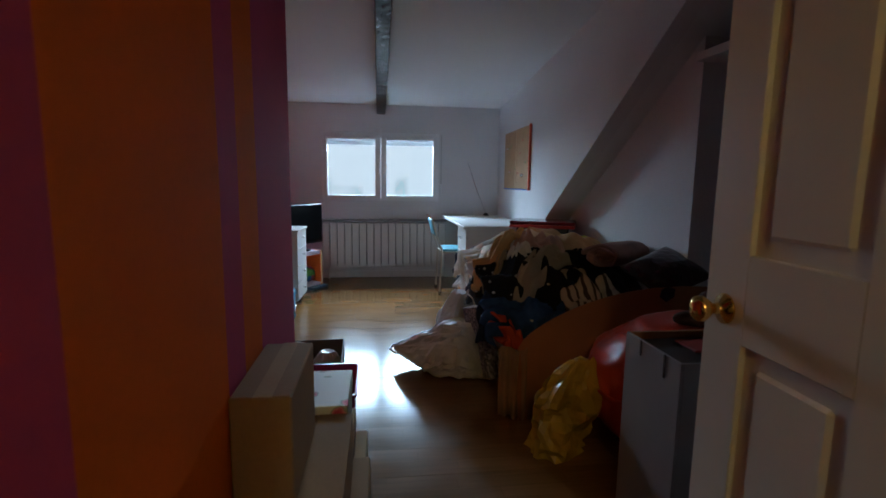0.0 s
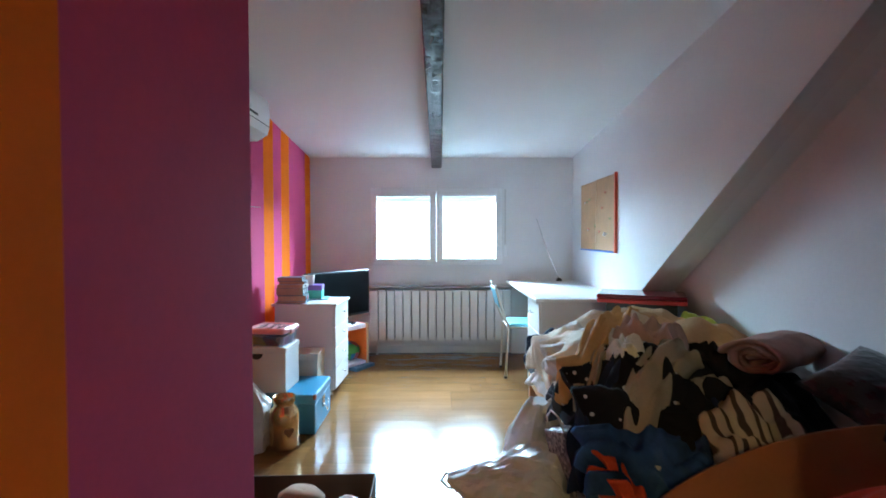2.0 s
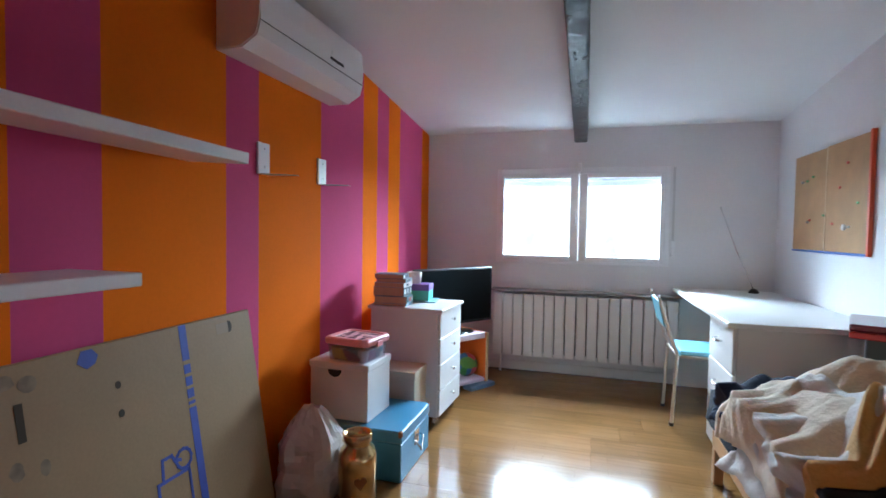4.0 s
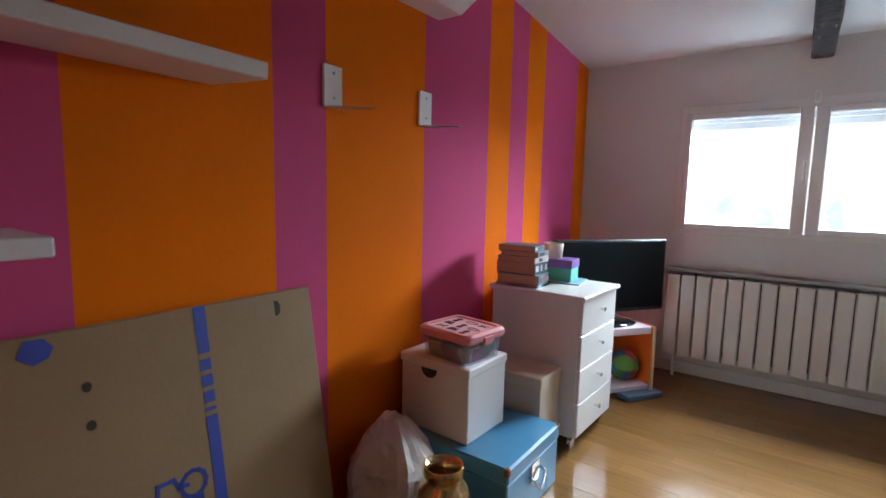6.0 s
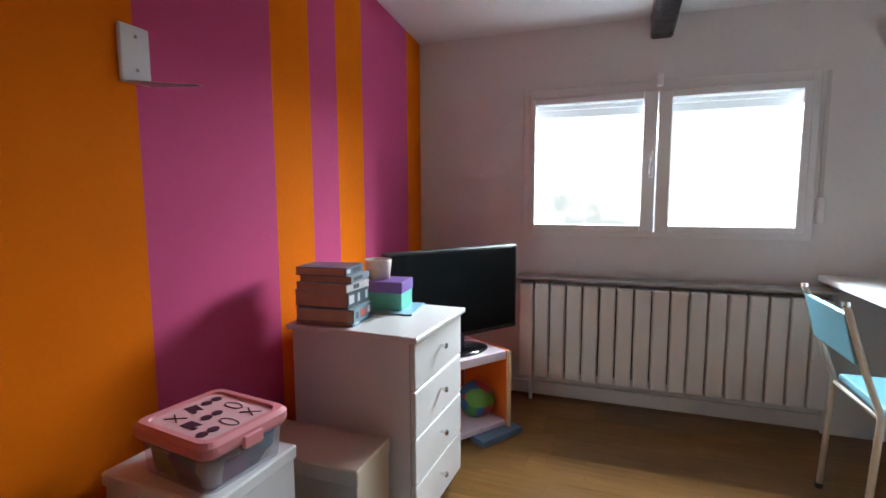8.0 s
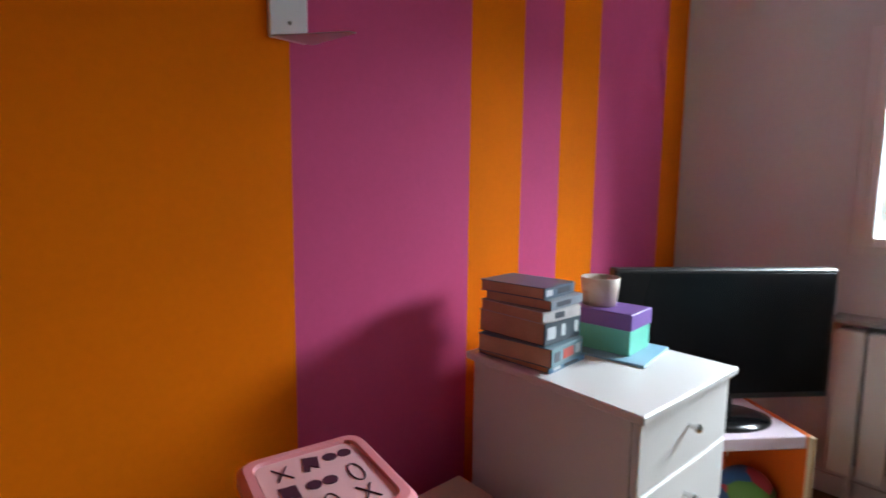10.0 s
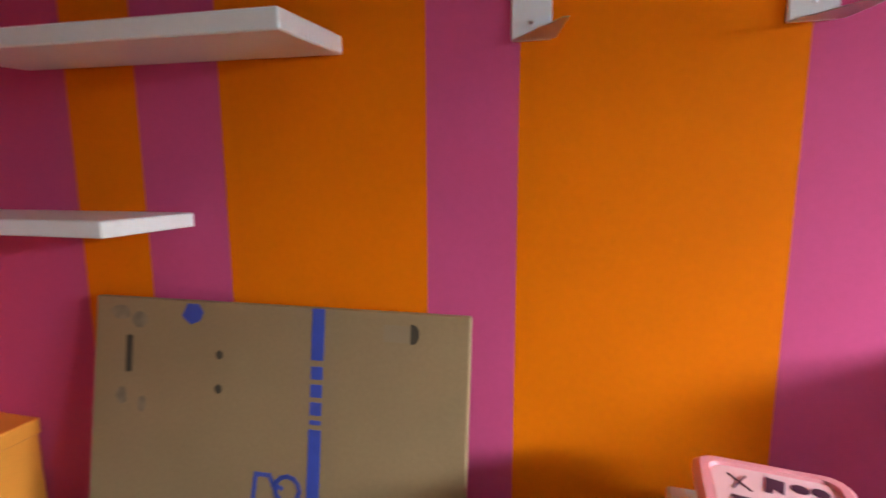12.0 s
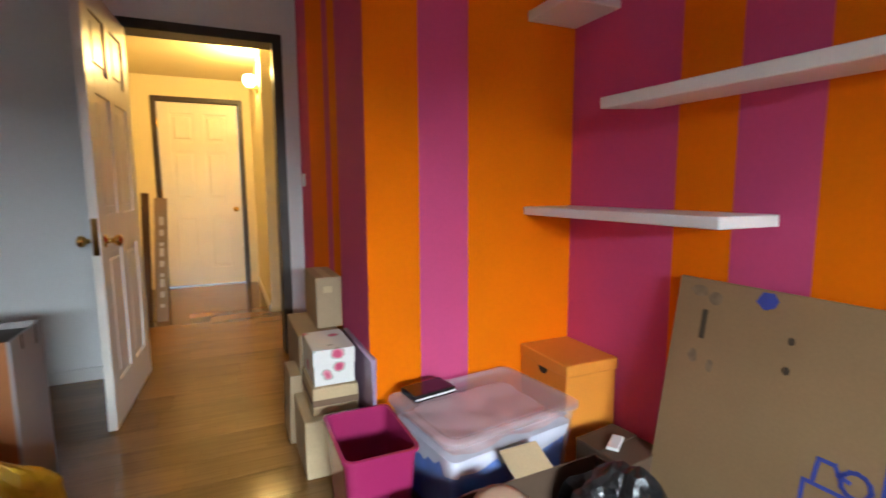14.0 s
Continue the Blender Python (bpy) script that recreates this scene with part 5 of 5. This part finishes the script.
spare = [(GREYC, "slate grey top"), (BLACKC, "black top"), (NAVY, "navy shirt"), (BLACKC, "black skirt"), (KHAKI, "khaki vest"), (DENIM, "blue denim shirt"), (BLACKC, "black vest"), (NAVY, "navy vest")]
for i, (m_, lab) in enumerate(spare):
    garment(lab.split()[-1], rng.uniform(0.45, 1.1), rng.uniform(2.2, 3.2), rng.uniform(0.18, 0.30), rng.uniform(0.25, 0.40), rng.uniform(-90, 90), m_, lab + " crumpled on the heap of clothes", 0.010 + 0.003 * i, 40 + i * 2.3, rng.uniform(0, 0.4), 0.8)
for i, (nm, cx, cy, w_, l_, rz, m_, lab, tp, wr) in enumerate((
        ("cardigan", 1.08, 2.50, 0.36, 0.46, 0, BLACKC, "black cardigan bundled by the wall", 0.0, 1.4),
        ("sweater", 0.86, 2.28, 0.44, 0.26, 0, BLACKC, "black sweater among the clothes", 0.0, 1.5),
        ("jacket", 0.42, 3.40, 0.26, 0.46, 10, NAVY, "navy jacket hanging over the bed corner", 0.0, 1.0),
        ("scarf", 0.37, 2.11, 0.10, 0.20, 10, ORRED, "orange-red scarf between dark clothes", 0.2, 1.3),
        ("legging", 0.38, 2.42, 0.12, 0.55, -60, NAVY, "navy legging hanging over the bed edge", 0.2, 1.0),
        ("dress", 0.47, 2.48, 0.38, 0.46, 20, DOTS, "black dress with white dots", 0.0, 1.3),
        ("jean", 0.50, 2.15, 0.36, 0.20, -14, DENIM, "faded blue denim jeans lying folded", 0.0, 2.0),
        ("shirt", 0.40, 2.94, 0.40, 0.66, 10, WHITEC, "creased white shirt hanging off the bed edge", 0.1, 1.4),
        ("sleeve", 0.22, 2.68, 0.16, 0.16, 25, GREYC, "slate grey sleeve hanging over the edge", 0.1, 0.8),
        ("belt", 0.44, 2.58, 0.065, 0.32, -36, KHAKI, "narrow khaki cloth belt on the dark dress", 0.1, 0.7),
        ("jacket", 0.66, 3.14, 0.84, 0.62, 8, CREAMC, "crumpled cream jacket lying on the heap", 0.1, 0.95),
        ("trouser", 0.62, 2.42, 0.15, 0.52, -50, BEIGE, "folded beige trousers lying across the heap", 0.2, 1.2),
        ("top", 0.52, 2.53, 0.13, 0.15, 20, WHITEC, "small white lace top on the dark dress", 0.2, 1.7),
        ("coat", 0.92, 2.90, 0.26, 0.84, 34, TAN, "long tan coat spread across the heap", 0.15, 0.95),
        ("scarf", 0.56, 2.86, 0.17, 0.80, -38, OCHRE, "light ochre scarf draped over the heap", 0.1, 1.3),
        ("blouse", 0.70, 2.69, 0.30, 0.22, -40, DUSTY, "crumpled dusty pink blouse on the heap", 0.1, 1.4),
        ("pullover", 0.84, 2.16, 0.34, 0.26, 12, STRIPE, "beige pullover with dark zebra stripes", 0.1, 1.5),
        ("towel", 1.18, 3.14, 0.20, 0.36, 6, LIME, "lime green towel bunched near the wall", 0.1, 1.0),
)):
    garment(nm, cx, cy, w_, l_, rz, m_, lab, 0.030 + 0.0045 * i, i * 1.37, tp, wr)

# rolled blanket, shiny cushion
rb = thing("rolled_blanket", pose(1.135, 2.52, 0.690, 0, 0, -58), "rolled pinkish brown blanket with folded layers", "blanket")
ROLLC = fabric("pinkish_brown_blanket", (0.33, 0.20, 0.165), 0.25)


def blanket_layer(r0, r1, turns, start, length, th):
    """Cloth wound in a loose flattened spiral about the y axis."""
    bm = bmesh.new()
    rows_, n_ = [], int(26 * turns)
    for k in range(n_ + 1):
        f = k / n_
        a, r_ = start + 2 * math.pi * turns * f, r0 + (r1 - r0) * f
        row = []
        for j in range(13):
            g = j / 12
            rr = r_ * (1 + 0.10 * noise.noise(Vector((math.cos(a) * 2, math.sin(a) * 2, g * 2.5)))) + 0.004 * math.sin(14 * g + 3 * a)
            row.append(bm.verts.new((1.25 * rr * math.cos(a), (g - 0.5) * length + 0.02 * math.sin(2 * a + f * 5) * (1 if j == 0 else 0), 0.72 * rr * math.sin(a))))
        rows_.append(row)
    for a, b in zip(rows_, rows_[1:]):
        for j in range(12):
            bm.faces.new((a[j], a[j + 1], b[j + 1], b[j]))
    return bm


roll = part("roll", blanket_layer(0.018, 0.10, 3.4, 0.6, 0.36, 0.012), ROLLC, rb, "", True)
so = roll.modifiers.new("thickness", "SOLIDIFY")
so.thickness = 0.017
cu = thing("shiny_cushion", pose(1.20, 2.14, 0.650, 26, -14, 22), "black sequinned cushion with bright glints", "cushion")
bm = bmesh.new()
bmesh.ops.create_grid(bm, x_segments=20, y_segments=20, size=1.0)
top = []
for v in bm.verts:
    u, w_ = v.co.x, v.co.y
    v.co = Vector((u * 0.19 * (1 - 0.08 * (1 - abs(w_))), w_ * 0.15 * (1 - 0.08 * (1 - abs(u))), 0.075 * ((1 - u ** 2) * (1 - w_ ** 2)) ** 0.45))
dup = bmesh.ops.duplicate(bm, geom=bm.verts[:] + bm.edges[:] + bm.faces[:])
for g in dup["geom"]:
    if isinstance(g, bmesh.types.BMVert):
        g.co.z *= -0.6
bmesh.ops.remove_doubles(bm, verts=bm.verts, dist=0.0005)
part("cover", bm, mat("black_sequins", (0.030, 0.010, 0.013), 0.10, 0.0, vary=0.5, scale=30, bump=0.6, bump_scale=30, spec=0.6), cu, "", True)

# red flat case at the bed's head
rc = thing("red_case", pose(1.04, 3.60, 0.752, 0, 0, -24), "flat dark red glossy case lying at the bed end", "case")
part("lid", box(-0.25, -0.16, 0.026, 0.25, 0.16, 0.052, 0.006), mat("dark_red_gloss", (0.16, 0.012, 0.025), 0.16, vary=0.1), rc)
part("base", box(-0.25, -0.16, 0.0, 0.25, 0.16, 0.025, 0.004), mat("red_plastic", (0.42, 0.02, 0.02), 0.35), rc, "bright red lower half")
stn = thing("case_stand", pose(1.04, 3.60, 0.005, 0, 0, -24), "dark storage crate under the red case", "crate")
part("crate", box(-0.20, -0.13, 0.424, 0.20, 0.13, 0.746, 0.006), BLACK_MAT, stn)

# ---- bags, ball and boxes at the foot of the bed ----


def slumped_bag(name, tip, end, w0, w1, h0, h1, rise, material, label, seed):
    """Plastic bag lying on its side: creased sections from its raised open neck to its full end."""
    e = thing(name, pose(0, 0, 0), label, "bag")
    bm = bmesh.new()
    a, b = Vector((*tip, 0)), Vector((*end, 0))
    side = (b - a).cross(Vector((0, 0, 1))).normalized()
    N, K = 44, 26
    rings = []
    for k in range(K + 1):
        f = k / K
        fill = math.sin(min(1.0, f / 0.72) * math.pi / 2) * (1.0 if f < 0.8 else math.sqrt(max(0.02, 1 - ((f - 0.8) / 0.2) ** 2)))
        w_, h, z0 = w0 + (w1 - w0) * fill, h0 + (h1 - h0) * fill, rise * max(0.0, 1 - f / 0.45) ** 1.3
        ring = []
        for i in range(N):
            t_ = 2 * math.pi * i / N
            c, s2 = math.cos(t_), math.sin(t_)
            q = Vector((c * 1.6, s2 * 1.6, f * 2.6 + seed))
            cr_ = 0.20 * noise.noise(q) + 0.16 * (1 - abs(noise.noise(q * 2.1))) ** 4 + 0.05 * noise.noise(q * 5.5) + 0.05 * math.sin(5 * t_ + 9 * f + 4 * noise.noise(q))
            r_ = 0.90 + cr_
            p = a + (b - a) * f + side * (w_ * math.copysign(abs(c) ** 0.8, c) * r_)
            z = z0 + h * 0.5 * (1 + math.copysign(abs(s2) ** 0.7, s2) * min(1.25, r_))
            ring.append(bm.verts.new((p.x + 0.02 * noise.noise(q * 1.3), p.y, max(0.002, z))))
        rings.append(ring)
    for ra, rb_ in zip(rings, rings[1:]):
        for i in range(N):
            bm.faces.new((ra[i], ra[(i + 1) % N], rb_[(i + 1) % N], rb_[i]))
    bm.faces.new(rings[-1])
    so = part("bag_body", bm, material, e).modifiers.new("thickness", "SOLIDIFY")
    so.thickness = 0.002
    return e


FILM = mat("carrier_film", (0.62, 0.63, 0.66), 0.30, vary=0.05, scale=8, bump=0.35, bump_scale=26)
cbag = slumped_bag("carrier_bag", (-0.17, 2.70), (0.31, 2.42), 0.035, 0.155, 0.03, 0.30, 0.085, FILM, "white plastic carrier bag slumped on the floor, neck open", 3.0)
part("handle", tube([(-0.13, 2.70, 0.115), (-0.19, 2.735, 0.10), (-0.21, 2.70, 0.085), (-0.18, 2.66, 0.075), (-0.12, 2.655, 0.075)], 0.007, 7), FILM, cbag, "", True)
crumpled_bag("carrier_bag", pose(0.17, 2.72, 0.0, 0, 0, 25), 0.12, 0.10, 0.43, FILM, "thin white carrier bag standing against the bed side", 23.0, 0.42, "bag", (0.12, -0.06), 1.2)
cl = thing("tan_cloth", pose(0.345, 1.93, 0.002, 0, 0, -12), "pleated tan cloth hanging beside the cardboard sheet", "cloth")
bm = bmesh.new()
cols_ = []
for k in range(29):
    f = k / 28
    cols_.append([bm.verts.new((-0.065 + 0.13 * f, 0.018 * math.sin(f * 19 + 0.8 * g) * (0.5 + 0.5 * g) + 0.05 * (1 - g), 0.32 * (1 - g) + 0.012 * math.sin(f * 7))) for g in (0.0, 0.2, 0.4, 0.6, 0.8, 1.0)])
for a, b in zip(cols_, cols_[1:]):
    for j in range(5):
        bm.faces.new((a[j], a[j + 1], b[j + 1], b[j]))
so = part("fold", bm, fabric("brown_tan_cloth", (0.34, 0.19, 0.10)), cl, "", True).modifiers.new("thickness", "SOLIDIFY")
so.thickness = 0.006
gbag = thing("gift_bag", pose(0.345, 2.39, 0.0, -16, -6, 20), "grey patterned paper gift bag with a cord handle", "bag")
PATT = stuff_mat("grey_pattern", [(0.16, 0.14, 0.17), (0.30, 0.28, 0.30), (0.10, 0.09, 0.12), (0.45, 0.42, 0.44), (0.20, 0.18, 0.22)], 70)
part("bag_body", box(-0.042, -0.075, 0.012, 0.042, 0.075, 0.42, 0.004), PATT, gbag)
part("cord", tube([(-0.03, -0.06, 0.41), (-0.03, -0.045, 0.47), (-0.03, 0.0, 0.495), (-0.03, 0.045, 0.47), (-0.03, 0.06, 0.41)], 0.004, 6), WHITEC, gbag, "", True)

bc = thing("brown_board", pose(0.845, 1.935, 0.0, 0, 0, 0), "large bent brown cardboard sheet standing at the bed foot", "cardboard")
bm = bmesh.new()
BROWN = mat("orange_brown_card", (0.36, 0.135, 0.045), 0.75, vary=0.08, scale=3, fine=0.03)
K = 26
lowv, hiv = [], []
for k in range(K + 1):
    f = k / K
    x, y = -0.475 + 0.96 * f, 0.03 * math.sin(math.pi * f) - 0.02 * f
    h = 0.30 + 0.31 * math.sin(min(1.0, f * 1.1) * math.pi / 2) ** 0.6
    lowv.append((x, y - 0.02, 0.0))
    hiv.append((x + 0.0, y + 0.05, h))
for k in range(K):
    bm.faces.new([bm.verts.new(v) for v in (lowv[k], lowv[k + 1], hiv[k + 1], hiv[k])])
bmesh.ops.remove_doubles(bm, verts=bm.verts, dist=0.0001)
sheet = part("sheet", bm, BROWN, bc, "", True)
so = sheet.modifiers.new("thickness", "SOLIDIFY")
so.thickness = 0.012

pf = thing("inflatable_seat", pose(0.955, 1.645, 0.0), "shiny red inflatable seat sagging on the floor", "seat")
RED_VINYL = mat("red_vinyl", (0.72, 0.065, 0.022), 0.33, vary=0.06, scale=4, bump=0.12, bump_scale=14)
bm = bmesh.new()
bmesh.ops.create_uvsphere(bm, u_segments=72, v_segments=44, radius=1.0)
for v in bm.verts:
    x, y, z_ = (math.copysign(abs(c_) ** 0.72, c_) for c_ in v.co)
    w_ = 1 + 0.10 * noise.noise(v.co * 1.4) - 0.05 * (1 - abs(noise.noise(v.co * 2.1 + Vector((3, 1, 7))))) ** 5
    px_, py_, pz_ = 0.345 * x * w_, 0.255 * y * w_, max(0.0, 0.27 + (0.30 + 0.06 * x) * z_ * w_)
    g = math.exp(-((px_ + 0.20 + 0.5 * (pz_ - 0.50)) / 0.022) ** 2 - ((pz_ - 0.50) / 0.075) ** 2)
    lip = math.exp(-((px_ + 0.15 + 0.5 * (pz_ - 0.50)) / 0.030) ** 2 - ((pz_ - 0.50) / 0.09) ** 2)
    py_ += 0.050 * g - 0.016 * lip
    pz_ = max(0.0, pz_ - 0.035 * g + 0.010 * lip)
    v.co = (px_, py_, pz_)
part("body", bm, RED_VINYL, pf, "", True)
part("seam", tube([(0.352 * math.copysign(abs(math.cos(2 * math.pi * k / 48)) ** 0.72, math.cos(2 * math.pi * k / 48)), 0.262 * math.copysign(abs(math.sin(2 * math.pi * k / 48)) ** 0.72, math.sin(2 * math.pi * k / 48)), 0.27) for k in range(48)], 0.006, 6, None, True), RED_VINYL, pf, "", True)
part("valve", lathe([(0.018, 0.0), (0.018, 0.008), (0.010, 0.012), (0.0001, 0.012)], 16, None, pose(-0.10, -0.225, 0.42, 60, 0, 0)), RED_VINYL, pf, "", True)
yb = crumpled_bag("yellow_bag", pose(0.45, 1.66, 0.0, 0, 0, 20), 0.115, 0.085, 0.38, mat("yellow_film", (0.52, 0.33, 0.015), 0.25, vary=0.12, bump=0.5, bump_scale=26), "glossy yellow plastic bag on the floor", 15.0, 0.30, "bag", (0.25, -0.1), 2.6)
gx = thing("open_crate", pose(0.785, 1.165, 0.0), "tall grey open box with dark stained rim", "box")
GREYBOX = mat("grey_board", (0.33, 0.30, 0.29), 0.6, vary=0.06, scale=5)
# dark brown for the rim drips and for the shade inside the box
STAIN_SHADE = mat("dark_brown_stain_shade", (0.035, 0.018, 0.012), 0.5, vary=0.2)
H_ = 0.61
for a in ((-0.235, -0.15, 0, -0.225, 0.15, H_), (0.225, -0.15, 0, 0.235, 0.15, H_), (-0.2245, -0.15, 0, 0.2245, -0.14, H_), (-0.2245, 0.14, 0, 0.2245, 0.15, H_)):
    part("panel", box(*a, 0.001), BROWN if a[1] > 0.1 else GREYBOX, gx)
part("base", box(-0.224, -0.139, 0.0, 0.224, 0.139, 0.01, 0.001), GREYBOX, gx)
# solid block, its dark colour stands in for the shade inside the open box
part("filling", box(-0.222, -0.137, 0.011, 0.222, 0.137, H_ - 0.02, 0.01), STAIN_SHADE, gx, "dark brown block for the shaded interior")
part("red_patch", box(-0.10, -0.02, H_ - 0.0195, 0.06, 0.09, H_ - 0.012, 0.002), mat("red_cloth_patch", (0.40, 0.03, 0.02), 0.6), gx)
for y, l_ in ((0.055, 0.05), (-0.075, 0.07)):
    part("drip", box(-0.2375, y - 0.005, H_ - l_, -0.2352, y + 0.005, H_ + 0.001, 0.001), STAIN_SHADE, gx)
ted = thing("teddy_bear", pose(1.06, 1.58, 0.530, 0, 0, -15), "brown plush toy lying on the red seat", "soft toy")
bm = bmesh.new()
for cx, cy, cz, rx_, ry_, rz_ in ((0.02, 0.0, 0.085, 0.085, 0.070, 0.075), (0.085, -0.045, 0.150, 0.058, 0.055, 0.055), (-0.075, -0.055, 0.045, 0.095, 0.034, 0.034),
                                  (0.05, -0.085, 0.055, 0.040, 0.080, 0.036), (0.125, -0.03, 0.195, 0.020, 0.014, 0.022), (0.060, -0.07, 0.200, 0.020, 0.014, 0.022), (0.115, -0.085, 0.138, 0.024, 0.024, 0.020)):
    r = bmesh.ops.create_icosphere(bm, subdivisions=4, radius=1.0)
    for v in r["verts"]:
        n_ = 1 + 0.10 * noise.noise(v.co * 7) + 0.05 * noise.noise(v.co * 19)
        v.co = (cx + rx_ * v.co.x * n_, cy + ry_ * v.co.y * n_, cz + rz_ * v.co.z * n_)
fur = part("plush", bm, mat("brown_plush", (0.115, 0.052, 0.030), 0.95, vary=0.35, scale=40, bump=0.8, bump_scale=120), ted, "", True)
md = fur.modifiers.new("one_skin", "REMESH")
md.mode, md.voxel_size, md.use_smooth_shade = "VOXEL", 0.006, True

# ---- shelf with things in the recess ----
rs = thing("wall_shelf", pose(1.57, 1.99, 1.70), "white shelf in the recess with dark boxes on it", "shelf")
part("board", box(-0.30, -0.13, 0, 0.40, 0.148, 0.04, 0.003), SHELF, rs)
b1 = thing("file_box", pose(1.50, 1.99, 1.741), "grey cardboard file box on the shelf", "box")
part("body", box(-0.05, -0.09, 0, 0.05, 0.09, 0.26, 0.003), mat("grey_card", (0.20, 0.19, 0.18), 0.7), b1)
b2 = thing("folder", pose(1.66, 1.97, 1.741, 0, 8, 0), "black folder standing on the shelf", "folder")
part("cover", box(-0.04, -0.10, 0, 0.04, 0.10, 0.30, 0.003), BLACK_MAT, b2)


# ---- floor planks ----
rng = random.Random(11)
pw, pl = 0.1905, 1.28
row = 0
mesh_cache = {}
y = -3.05
while y < YW:
    x = -1.7 - rng.uniform(0.0, 1.0)
    while x < 2.8:
        x0, x1 = max(x, -1.7), min(x + pl, 2.8)
        key = round(x1 - x0, 3)
        if key > 0.02:
            if key not in mesh_cache:
                bm = box(-key / 2 + 0.0002, -pw / 2 + 0.0002, -0.008, key / 2 - 0.0002, pw / 2 - 0.0002, 0.0, 0.0005)
                me = bpy.data.meshes.new("plank")
                bm.to_mesh(me)
                bm.free()
                me.materials.append(FLOOR)
                mesh_cache[key] = me
            p = new("plank", mesh_cache[key])
            p.parent = bpy.data.objects["floor"]
            p.location = ((x0 + x1) / 2, y + pw / 2, 0.0)
        x += pl
    y += pw
